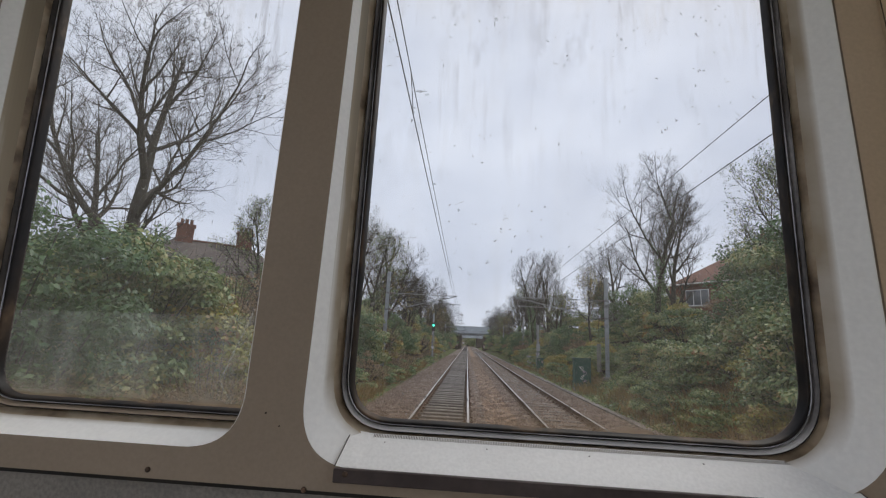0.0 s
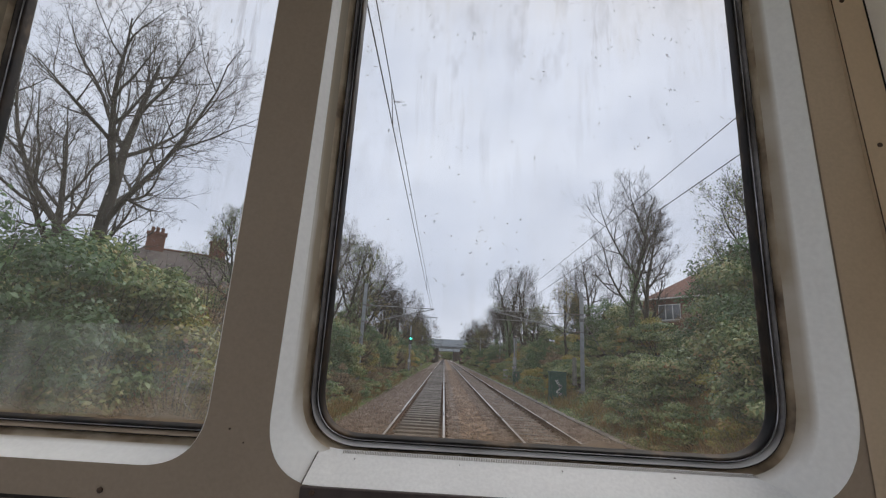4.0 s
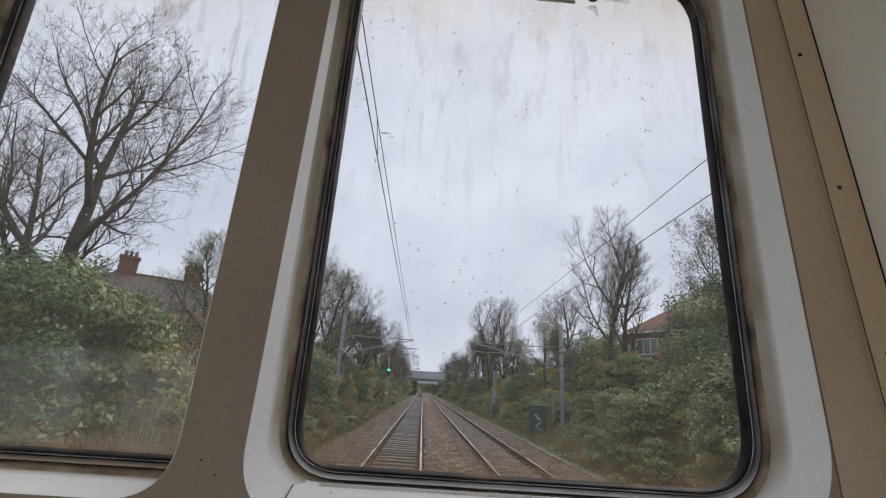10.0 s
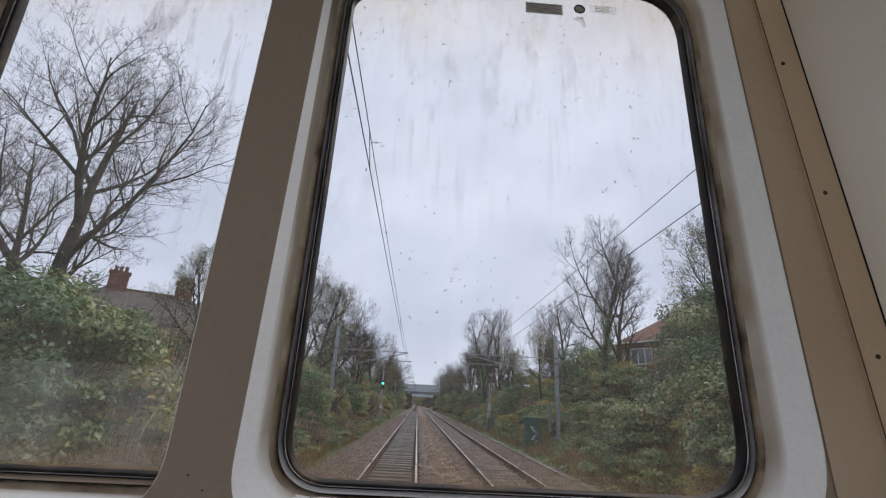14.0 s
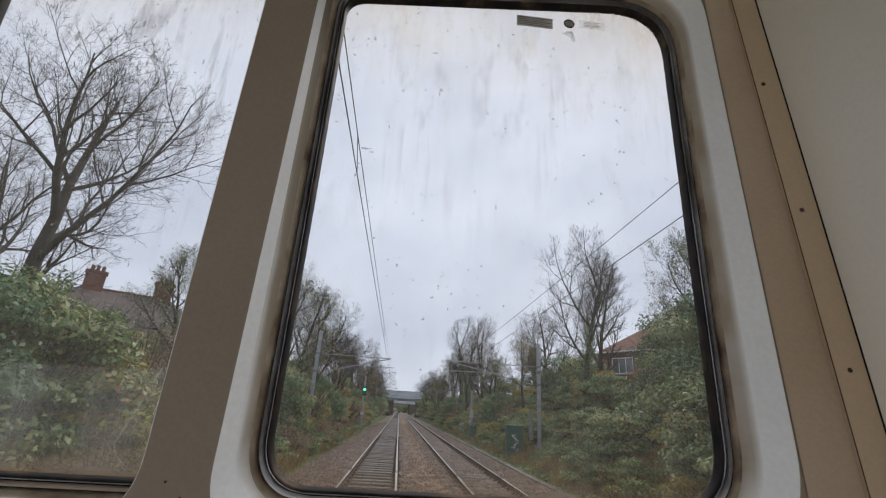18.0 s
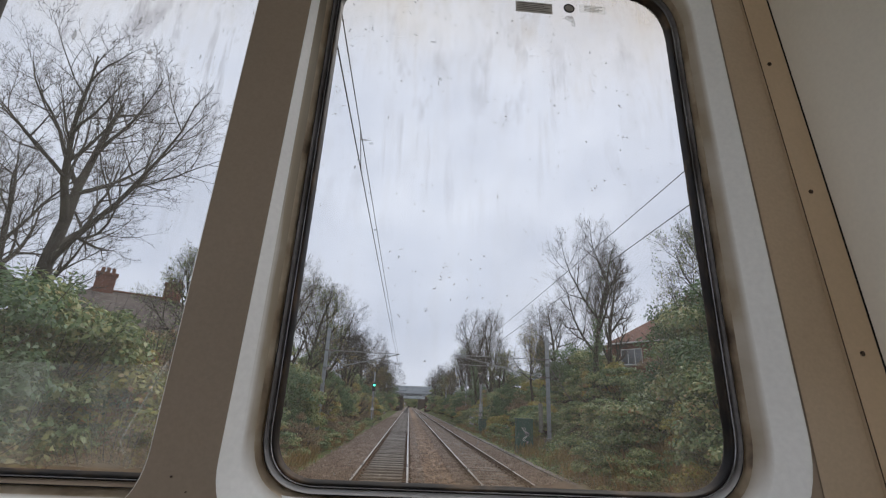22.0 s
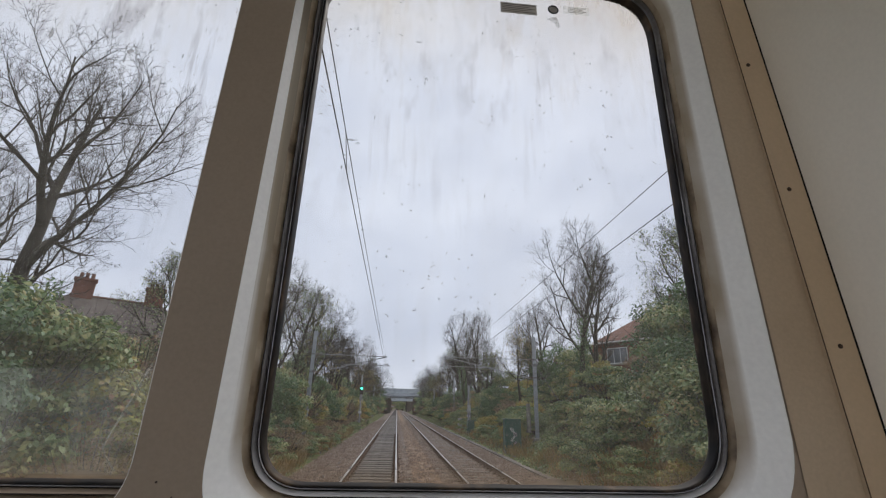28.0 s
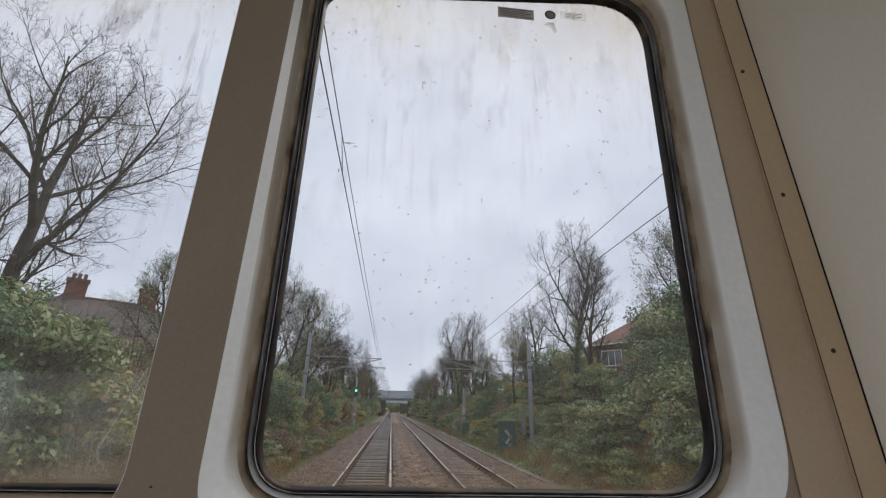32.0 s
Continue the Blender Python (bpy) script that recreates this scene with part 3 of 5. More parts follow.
low = tagged(part("wall_front_lower", boxed(X_L, X_R, Y_FACE + 0.012, Y_FACE + 0.035, Z_FLOOR, Z_SEAM - 0.004), M_GREYLOW), "dull grey panel below the window surround", "wall", kind="structure")
part("seam", boxed(X_L, 0.512, Y_FACE + 0.006, Y_FACE + 0.02, Z_SEAM - 0.006, Z_SEAM - 0.001), M_DARK, front)


def screw(x, y, z, parent, name="screw", r=0.0032):
    bm = bmesh.new()
    tube(bm, [(x, y, z), (x, y - 0.0016, z), (x, y - 0.0024, z)], [r, r, r * 0.6], 10)
    part(name, bm, M_SCREW, parent, smooth=False)


for x, z in ((-0.380, -0.157), (-0.608, -0.157), (-0.190, -0.166)):
    screw(x, Y_FACE, EYE + z, front)
for x, z, r in ((-0.246, -0.085, 0.0011), (-0.228, -0.099, 0.0009)):
    screw(x, Y_FACE, EYE + z, front, "nick", r)


def lean(x, z):
    """The right-hand corner leans inwards towards the top."""
    return x * 1.0222 - 0.055 * z


def corner_strip(name, xa, xb, ya, yb, material, label):
    zs = (Z_FLOOR - EYE, -0.1, 0.3, 0.7, Z_CEIL - EYE)
    first = [(0.479 - 0.0204 * z if xa < 0.5 else lean(xa, z), ya, EYE + z) for z in zs]
    bm = loft([first, [(lean((xa + xb) / 2, z), (ya + yb) / 2 - 0.001, EYE + z) for z in zs],
               [(lean(xb, z), yb, EYE + z) for z in zs]], closed=False)
    return tagged(part(name, bm, material, None, "", True), label, "wall panel", kind="structure")


corner_strip("trim_flank", 0.476, 0.536, Y_FACE - 0.0015, Y_FACE - 0.004, M_CORNER, "yellow-brown flank panel beside the large window")
strip = corner_strip("trim_corner", 0.536, 0.5784, Y_FACE - 0.008, Y_FACE - 0.010, M_STRIP, "yellow-brown corner strip held by small screws")
bm = loft([[(lean(0.5355, z), Y_FACE - 0.004, EYE + z) for z in (-1.0, 0.0, 0.6, 1.3)], [(lean(0.536, z), Y_FACE - 0.009, EYE + z) for z in (-1.0, 0.0, 0.6, 1.3)]], False)
# hidden dark block added to stop light leaking in behind the corner
part("corner_filler", boxed(0.514, X_R + 0.05, Y_FACE + 0.004, Y_OUT - 0.004, Z_FLOOR, Z_CEIL), M_DARK, strip)
part("step_edge", bm, M_CORNER, strip)
bm = loft([[(lean(0.5784, z), Y_FACE - 0.0101, EYE + z) for z in (-1.0, 0.0, 0.6, 1.3)], [(lean(0.5799, z), Y_FACE - 0.0099, EYE + z) for z in (-1.0, 0.0, 0.6, 1.3)]], False)
part("joint", bm, M_DARK, strip, "dark open joint")
part("step_line", tubed([(lean(0.5362, z), Y_FACE - 0.0088, EYE + z) for z in (-1.0, 0.0, 0.6, 1.3)], 0.0007, 5), M_SCREW, strip, "thin dark brown line along the step")
for x, z in ((0.533, 0.532), (0.549, 0.309), (0.564, 0.084), (0.577, -0.145)):
    screw(x, Y_FACE - 0.009, EYE + z, strip)
rows = []
for y in (Y_FACE - 0.0108, 0.44, 0.32):
    rows.append([(lean(0.5799 + 0.06 * (Y_FACE - y), z), y, EYE + z) for z in (-1.0, 0.0, 0.6, 1.32)])
bm = loft(rows, False)
side = tagged(part("wall_right", bm, M_SIDE), "plain beige side panel of the train", "wall", kind="structure")
bm = loft([[(lean(0.5815, z), Y_FACE + 0.02, EYE + z) for z in (-1.0, 0.0, 0.6, 1.32)], [(lean(0.5809, z), Y_FACE - 0.0106, EYE + z) for z in (-1.0, 0.0, 0.6, 1.32)]], False)
part("panel_edge", bm, M_DARK, side)


def train_window(name, lip, r_lip, glass, r_glass, pane_mat, band_mat, label):
    w = tagged(empty(name), label, "window", kind="structure")
    def ring(d):
        return rquad(grow(glass, d), [r + d for r in r_glass])
    a, b = rquad(lip, r_lip), ring(0.0215)

    def mixed(t):
        return [p * (1 - t) + q * t for p, q in zip(a, b)]
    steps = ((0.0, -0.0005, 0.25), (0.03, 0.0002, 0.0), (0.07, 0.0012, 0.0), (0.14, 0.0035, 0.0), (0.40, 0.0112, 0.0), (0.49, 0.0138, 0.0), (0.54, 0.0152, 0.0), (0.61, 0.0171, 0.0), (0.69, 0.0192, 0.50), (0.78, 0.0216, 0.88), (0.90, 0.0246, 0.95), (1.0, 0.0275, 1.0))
    o = part("reveal", loft([at_y(mixed(f), Y_FACE + dy) for f, dy, _ in steps]), M_REVEAL, w, "white moulded window surround, stained and toned with shade towards the seal", True)
    low_x = min(q[0] for q in a) + 0.06

    def flank_tone(f, base, q):
        """Beside the pillar, shade is put into the stained flank's colour over half its width, but for its lower end.
        """
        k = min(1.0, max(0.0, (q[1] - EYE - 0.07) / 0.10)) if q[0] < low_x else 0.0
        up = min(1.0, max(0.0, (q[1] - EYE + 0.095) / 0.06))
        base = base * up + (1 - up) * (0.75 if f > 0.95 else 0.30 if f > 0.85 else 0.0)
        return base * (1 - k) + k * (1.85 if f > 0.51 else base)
    stain_shade = o.data.attributes.new("stain_shade", "FLOAT", "POINT")
    stain_shade.data.foreach_set("value", [flank_tone(f, base, q) for f, _, base in steps for q in mixed(f)])
    def dense(loop, n=9):
        """The same line with every straight cut into short pieces."""
        out = []
        for p, q in zip(loop, loop[1:] + loop[:1]):
            m = n * 8 if (q - p).length > 0.1 else 1
            out += [p + (q - p) * (k / m) for k in range(m)]
        return out

    def skin(name, prof, material, note, ragged=0.0):
        loops = []
        for d, y in prof:
            u, v = dense(ring(d)), dense(ring(d + 0.001))
            loops.append([(p.x + (q.x - p.x) * s, Y_FACE + y, p.y + (q.y - p.y) * s)
                          for p, q in zip(u, v) for s in (ragged * (noise.noise(Vector((p.x * 60, p.y * 60, 0))) + 0.5 * noise.noise(Vector((p.x * 190, p.y * 190, 3)))),)])
        return part(name, loft(loops), material, w, note, True), [p for loop in loops for p in loop]
    skin("sealant", ((0.0215, 0.0275), (0.0190, 0.0320), (0.0160, 0.0350), (0.0120, 0.0430)), M_STAIN, "brown-stained edge of the surround")
    skin("seal_edge", ((0.0136, 0.0460), (0.0135, 0.0322), (0.0131, 0.0312), (0.0125, 0.0310), (0.0121, 0.0318)), M_SEAL, "black outer lip of the rubber seal, ragged with old grime", 1.1)
    band, pts = skin("seal_band", ((0.0124, 0.0322), (0.0119, 0.0312), (0.0112, 0.0314), (0.0090, 0.0356), (0.0080, 0.0372), (0.0076, 0.0392)), band_mat, "dull grey sloping face of the rubber seal, dust and sky sheen coloured in along the bottom")
    # grows downwards: dust, and the painted sky sheen on the grey band
    dust_sheen = band.data.attributes.new("dust_sheen", "FLOAT", "POINT")
    dust_sheen.data.foreach_set("value", [min(1.0, max(0.0, (EYE - 0.055 - p[2]) / 0.035)) for p in pts])
    skin("rubber_seal", ((0.0080, 0.0380), (0.0076, 0.0415), (0.0058, 0.0425), (0.0050, 0.0390), (0.0044, 0.0365), (0.0036, 0.0351), (0.0022, 0.0353), (0.0010, 0.0375), (0.0002, 0.0420), (-0.0004, 0.0475), (-0.0004, 0.0500)), M_SEAL, "grimy black rubber seal", 0.25)
    skin("filler_strip", ((0.0060, 0.0415), (0.0057, 0.0350), (0.0053, 0.0339), (0.0048, 0.0339), (0.0044, 0.0357)), M_FILLER, "silvery locking strip in the seal")
    me = bpy.data.meshes.new("pane")
    pts = at_y(rquad(grow(glass, 0.004), r_glass), Y_GLASS)
    me.from_pydata(pts, [], [list(range(len(pts)))])
    p = part("pane", me, pane_mat, w, "dirty glass with rain streaks and specks")
    p.visible_shadow = False
    return w


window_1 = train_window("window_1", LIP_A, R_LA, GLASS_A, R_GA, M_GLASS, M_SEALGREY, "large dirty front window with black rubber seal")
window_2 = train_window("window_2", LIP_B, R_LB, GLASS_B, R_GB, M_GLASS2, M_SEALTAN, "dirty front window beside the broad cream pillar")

# demister sill under the large window
sill = tagged(empty("sill_plate"), "white ledge with a ribbed slot and a dark front edge below the window", "sill", kind="structure")
bm = bmesh.new()
rows = [[(-0.1455, 0.5815, EYE - 0.1030), (-0.120, 0.5815, EYE - 0.1057), (0.380, 0.5815, EYE - 0.1057), (0.402, 0.5815, EYE - 0.1035)], [(-0.1490, 0.570, EYE - 0.1125), (-0.122, 0.570, EYE - 0.1150), (0.386, 0.570, EYE - 0.1150), (0.411, 0.570, EYE - 0.1125)],
        [(-0.1535, 0.5425, EYE - 0.1360), (-0.128, 0.5425, EYE - 0.1368), (0.400, 0.5425, EYE - 0.1368), (0.432, 0.5425, EYE - 0.1360)]]
part("plate", loft(rows, False), M_SILL, sill)
part("front_edge", boxed(-0.154, 0.433, 0.538, 0.5435, EYE - 0.1525, EYE - 0.1370, 0.001), M_EDGE, sill, "dark front edge")
for xa, xb in ((-0.1462, -0.1542), (0.4027, 0.4327)):
    part("joint", tubed([(xa, 0.5812, EYE - 0.1026), (xb, 0.5428, EYE - 0.1358)], 0.0007, 5), M_EDGE, sill, "dark joint line at the end of the plate")
bm = bmesh.new()
for i in range(250):
    box(bm, -0.0004, 0.0004, -0.0022, 0.0022, 0.0, 0.0005, pose(-0.118 + i * 0.0020, 0.5790, EYE - 0.1077, 39, 0, 0))
tagged(part("rib", bm, M_GREYLOW, sill, "fine ribs of the air slot"), kind="stuff")
screw(-0.140, 0.538, EYE - 0.1425, sill)
for x in (-0.103, 0.02, 0.14, 0.27):
    screw(x, 0.572, EYE - 0.1130, sill, "nick", 0.0006)


def fleck(x, z, w, h, parent, material, name, seed, n=12):
    """A ragged mark stuck on the inside of the glass."""
    rg = random.Random(seed)
    bm = bmesh.new()
    ring = []
    for k in range(n):
        a = 2 * math.pi * k / n
        r = rg.uniform(0.55, 1.0)
        ring.append((x + math.cos(a) * w * r, z + math.sin(a) * h * r))
    bm.faces.new([bm.verts.new((p[0], Y_GLASS - 0.0009, p[1])) for p in ring])
    return part(name, bm, material, parent)


def label_plate(x0, x1, z0, z1, parent, material, name, label, y=Y_GLASS - 0.0011):
    bm = bmesh.new()
    bm.faces.new([bm.verts.new(p) for p in ((x0, y, z0), (x1, y, z0), (x1, y, z1), (x0, y, z1))])
    return part(name, bm, material, parent, label)


for x, z, w, h in ((0.0155, 0.496, 0.0036, 0.0042), (0.0135, 0.489, 0.0012, 0.009), (-0.093, 0.372, 0.012, 0.0022), (-0.083, 0.367, 0.004, 0.0028), (-0.0385, 0.287, 0.0020, 0.0018), (0.002, 0.262, 0.0030, 0.0012),
                   (-0.10, 0.345, 0.0016, 0.0016), (0.317, 0.414, 0.0022, 0.0020), (0.249, 0.331, 0.0022, 0.001), (0.236, 0.648, 0.010, 0.010), (0.242, 0.638, 0.005, 0.009), (0.0, 0.57, 0.007, 0.0018), (-0.064, 0.228, 0.0025, 0.0018)):
    fleck(x, EYE + z, w, h, window_1, M_SMEAR, "dirt_mark", int((x + z) * 9999))
label_plate(0.140, 0.2055, EYE + 0.654, EYE + 0.678, window_1, M_STICK, "faded_sticker", "faded grey rectangular sticker on the glass")
for k in range(5):
    label_plate(0.143, 0.2025 - 0.012 * (k % 2), EYE + 0.6575 + k * 0.004, EYE + 0.6588 + k * 0.004, window_1, M_EDGE, "text_bar", "", Y_GLASS - 0.0016)
ring = [[(0.236 + math.cos(2 * math.pi * k / 28) * r, Y_GLASS - 0.0012, EYE + 0.672 + math.sin(2 * math.pi * k / 28) * r) for k in range(28)] for r in (0.0100, 0.0075)]
top = [[(x, y + 0.0006, z) for x, y, z in loop] for loop in ring]
part("round_stamp", loft([ring[0], ring[1], top[1], top[0], ring[0]]), M_RUBBER, window_1, "dark ring mark on the glass")
part("stamp_centre", tubed([(0.236, Y_GLASS - 0.0012, EYE + 0.672), (0.236, Y_GLASS - 0.0006, EYE + 0.672)], 0.0072, 20), M_STICK, window_1, "grey centre of the round mark")
label_plate(0.254, 0.302, EYE + 0.665, EYE + 0.684, window_1, M_PALE, "pale_sticker", "pale sticker with a few illegible lines")
for k in range(4):
    label_plate(0.263, 0.290 + 0.006 * (k % 2), EYE + 0.6685 + k * 0.0036, EYE + 0.6699 + k * 0.0036, window_1, M_STICK, "text_bar", "", Y_GLASS - 0.0016)
# dried runs and spots scattered over both panes
rs = random.Random(61)
for k in range(34):
    fleck(rs.uniform(-0.13, 0.38), EYE + 0.05 + 0.58 * rs.random() ** 0.7, rs.uniform(0.0008, 0.0026), rs.uniform(0.001, 0.0045), window_1, M_SMEAR, "dirt_mark", 300 + k, 9)
for k in range(64):
    fleck(rs.uniform(-0.64, -0.32), EYE + 0.12 + 0.52 * rs.random() ** 0.7, rs.uniform(0.0006, 0.0022), rs.uniform(0.0012, 0.0065), window_2, M_SMEAR, "dirt_mark", 400 + k, 9)
label_plate(-0.381, -0.318, EYE + 0.638, EYE + 0.668, window_2, M_STICKB, "faded_sticker", "faded brown rectangular sticker on the glass")
part("round_stamp", tubed([(-0.3955, Y_GLASS - 0.0018, EYE + 0.656), (-0.3955, Y_GLASS - 0.0006, EYE + 0.656)], 0.0105, 20), M_RUBBER, window_2, "dark round mark on the glass")
for x, z, w, h in ((-0.44, 0.50, 0.006, 0.006), (-0.445, 0.485, 0.002, 0.012), (-0.56, 0.52, 0.004, 0.014), (-0.38, 0.445, 0.008, 0.002), (-0.50, 0.38, 0.003, 0.003), (-0.43, 0.42, 0.003, 0.006), (-0.47, 0.56, 0.003, 0.01)):
    fleck(x, EYE + z, w, h, window_2, M_SMEAR, "dirt_mark", int((x + z) * 7777))
bm = bmesh.new()
ring = rquad([(-0.637, EYE - 0.086), (-0.274, EYE - 0.086), (-0.272, EYE + 0.031), (-0.645, EYE + 0.022)], (0.04, 0.004, 0.004, 0.004), 6)
bm.faces.new([bm.verts.new((q[0], Y_GLASS - 0.0006, q[1])) for q in ring])
o = part("window_film", bm, M_FILM, window_2, "hazy clear film over the lower glass")
o.visible_shadow = False
# curled edges of the peeling film in the lower corner
yf = Y_GLASS - 0.001
bm = tubed([(-0.301, yf, EYE + 0.036), (-0.317, yf, EYE - 0.010), (-0.3335, yf, EYE - 0.056), (-0.329, yf, EYE - 0.066), (-0.315, yf, EYE - 0.081)], 0.0009, 6)
part("film_crease", tubed([(-0.289, yf, EYE + 0.030), (-0.296, yf, EYE + 0.004), (-0.299, yf, EYE - 0.022)], 0.0003, 5), M_STICKW, window_2)
part("film_edge", bm, M_PALE, window_2, "pale edge of peeling clear film")

# plain unseen walls that close the carriage round the camera, pale to bounce light
shell = [("ceiling", (X_L - 0.05, X_R + 0.05, -6.0, Y_OUT, Z_CEIL, Z_CEIL + 0.06), M_CEIL, "plain pale ceiling of the carriage", "ceiling"),
         ("floor", (X_L - 0.05, X_R + 0.05, -6.0, Y_OUT - 0.005, Z_FLOOR - 0.06, Z_FLOOR), M_FLOOR, "unseen carriage floor, pale grey to bounce light", "floor"),
         ("wall_rear", (X_L, X_R, -6.06, -6.0, Z_FLOOR, Z_CEIL), M_SIDE, "plain beige rear wall of the carriage", "wall"),
         ("underframe", (X_L + 0.1, X_R - 0.1, -6.0, Y_OUT - 0.05, 0.0, Z_FLOOR - 0.06), M_DARK, "dark underframe below the carriage floor", "underframe")]
for name, (x0, x1, y0, y1, z0, z1), material, label, cat in shell:
    tagged(part(name, boxed(x0, x1, y0, y1, z0, z1), material), label, cat, kind="structure")


# out of view; openings enlarged to brighten the front end
def side_wall(name, x0, x1, y1, front_y):
    w = tagged(empty(name), "unseen beige carriage wall with a long opening that lets light in", "wall", kind="structure")
    z0, z1 = Z_FLOOR + 0.45, Z_FLOOR + 2.27
    part("lower_panel", boxed(x0, x1, -6.0, y1, Z_FLOOR, z0), M_SIDE, w)
    part("upper_panel", boxed(x0, x1, -6.0, y1, z1, Z_CEIL), M_SIDE, w)
    for a, b in ((-6.0, -5.8), (-3.0, -2.9), (front_y, y1)):
        part("post_panel", boxed(x0, x1, a, b, z0, z1), M_SIDE, w)


side_wall("wall_left", X_L - 0.05, X_L, Y_OUT - 0.07, 0.47)
side_wall("wall_right_rear", X_R + 0.06, X_R + 0.11, Y_OUT - 0.07, 0.30)


# ---- ground, track and lineside ----
TX, TX2 = -0.655, 2.86          # centre lines of the two tracks


def ground_z(x, y=0.0):
    """Cross-section of the line: flat formation, banks on both sides, level ground behind."""
    if x < -3.6:
        b = min(1.0, (-3.6 - x) / 7.0)
        h = -0.45 + 1.75 * b * b * (3 - 2 * b)
    elif x > 5.8:
        b = min(1.0, (x - 5.8) / 7.5)
        h = -0.45 + 3.1 * b * b * (3 - 2 * b)
    else:
        h = -0.45
    return h


def rough_z(x, y):
    d = max(0.0, -3.9 - x, x - 6.0)
    return ground_z(x) + min(1.0, d * 0.5) * 0.22 * noise.noise(Vector((x * 0.35, y * 0.35, 0.0)))


xs = [-1500, -400, -120, -60, -40, -30, -24, -20, -17, -14.5, -12.5, -11, -10, -9, -8.2, -7.4, -6.6, -5.8, -5.2, -4.6, -4.1, -3.6,
      5.8, 6.3, 6.9, 7.5, 8.2, 9, 9.8, 10.6, 11.6, 12.6, 14, 16, 19, 23, 30, 45, 70, 150, 400, 1500]
ys = [-400, -140, -100, -80, -60, -45, -30, -20] + [-12 + i * 1.0 for i in range(70)] + [60 + i * 4 for i in range(40)] + [230, 260, 320, 420, 600, 1000, 2500]
gv, gf = [], []
for j, y in enumerate(ys):
    for x in xs:
        gv.append((x, y, rough_z(x, y) if abs(x) < 60 else ground_z(x)))
W = len(xs)
for j in range(len(ys) - 1):
    for i in range(W - 1):
        gf.append((j * W + i, j * W + i + 1, (j + 1) * W + i + 1, (j + 1) * W + i))
tagged(part("ground", quick_mesh("ground", gv, gf), M_EARTH, None, "", True), "leaf-strewn earth banks beside the railway", "ground", kind="structure")

bed = [(-3.9, -0.52), (-3.3, -0.40), (-2.45, -0.19), (-1.95, -0.148), (-1.52, -0.152), (-1.34, -0.222), (0.03, -0.222), (0.21, -0.152), (0.62, -0.160), (0.95, -0.22), (1.3, -0.22),
       (1.55, -0.155), (2.0, -0.146), (2.2, -0.182), (3.5, -0.182), (3.72, -0.146), (4.2, -0.15), (4.7, -0.20), (5.5, -0.40), (6.1, -0.52)]
rg = random.Random(4)
bys = [-90 + 6 * i for i in range(14)] + [-8 + 0.5 * i for i in range(160)] + [72 + 3 * i for i in range(70)] + [290, 330, 400, 600]
bv = [(x + rg.uniform(-0.03, 0.03), y, z + rg.uniform(-0.02, 0.015)) for y in bys for x, z in bed]
nb = len(bed)
bf = [(j * nb + i, j * nb + i + 1, (j + 1) * nb + i + 1, (j + 1) * nb + i) for j in range(len(bys) - 1) for i in range(nb - 1)]
bed_me = quick_mesh("ballast_bed", bv, bf)
for m_ in (M_BALLAST, M_SIXFOOT, M_FOURFOOT):
    bed_me.materials.append(m_)
for k, pg in enumerate(bed_me.polygons):
    x = bed[k % (nb - 1)][0]
    pg.material_index = 1 if 0.3 < x < 1.54 else 2 if -1.6 < x < 0.1 else 0
ballast = tagged(part("ballast_bed", bed_me, None), "rust-brown ballast bed of the two tracks", "ballast", kind="structure")


def stones(count, y0, y1, seed):
    """Loose ballast stones as small irregular blocks, thinning out with distance."""
    r = np.random.RandomState(seed)
    y = y0 + (y1 - y0) * r.rand(count) ** 2.3
    x = r.uniform(-3.7, 5.9, count)
    x = np.where((x > -1.36) & (x < 0.06), r.uniform(0.2, 5.9, count), x)
    x = np.where((x > 0.4) & (x < 1.5) & (r.rand(count) < 0.6), r.uniform(-3.7, -1.4, count), x)
    z = np.interp(x, [b[0] for b in bed], [b[1] for b in bed]) + r.uniform(-0.005, 0.012, count)
    cube = np.array([(-1, -1, -1), (1, -1, -1), (1, 1, -1), (-1, 1, -1), (-0.6, -0.7, 1), (0.7, -0.6, 1), (0.6, 0.7, 1), (-0.7, 0.6, 1)], float)
    s = r.uniform(0.015, 0.034, (count, 1, 1)) * r.uniform(0.7, 1.3, (count, 1, 3))
    v = cube[None] * s + r.normal(0, 0.004, (count, 8, 3))
    a = r.uniform(0, 6.28, count)
    ca, sa = np.cos(a)[:, None], np.sin(a)[:, None]
    vx, vy = v[:, :, 0] * ca - v[:, :, 1] * sa, v[:, :, 0] * sa + v[:, :, 1] * ca
    v = np.stack([vx + x[:, None], vy + y[:, None], v[:, :, 2] + z[:, None]], 2).reshape(-1, 3)
    q = np.array([(0, 1, 5, 4), (1, 2, 6, 5), (2, 3, 7, 6), (3, 0, 4, 7), (4, 5, 6, 7)])
    f = (q[None] + 8 * np.arange(count)[:, None, None]).reshape(-1, 4)
    return quick_mesh("ballast_stone", v, f)


tagged(part("ballast_stone", stones(64000, 3.5, 80, 8), M_STONE, ballast, "loose angular ballast stones"), kind="stuff")

RAIL_PROFILE = [(-0.07, -0.155), (0.07, -0.155), (0.07, -0.145), (0.012, -0.125), (0.010, -0.045), (0.035, -0.036), (0.036, -0.010), (0.026, -0.001)]


def rail_mesh():
    prof = RAIL_PROFILE + [(-x, z) for x, z in RAIL_PROFILE[:1:-1]]
    loops = [[(x, y, z) for x, z in prof] for y in (-90, -8, 20, 60, 140, 260, 420)]
    bm = loft(loops)
    return bm


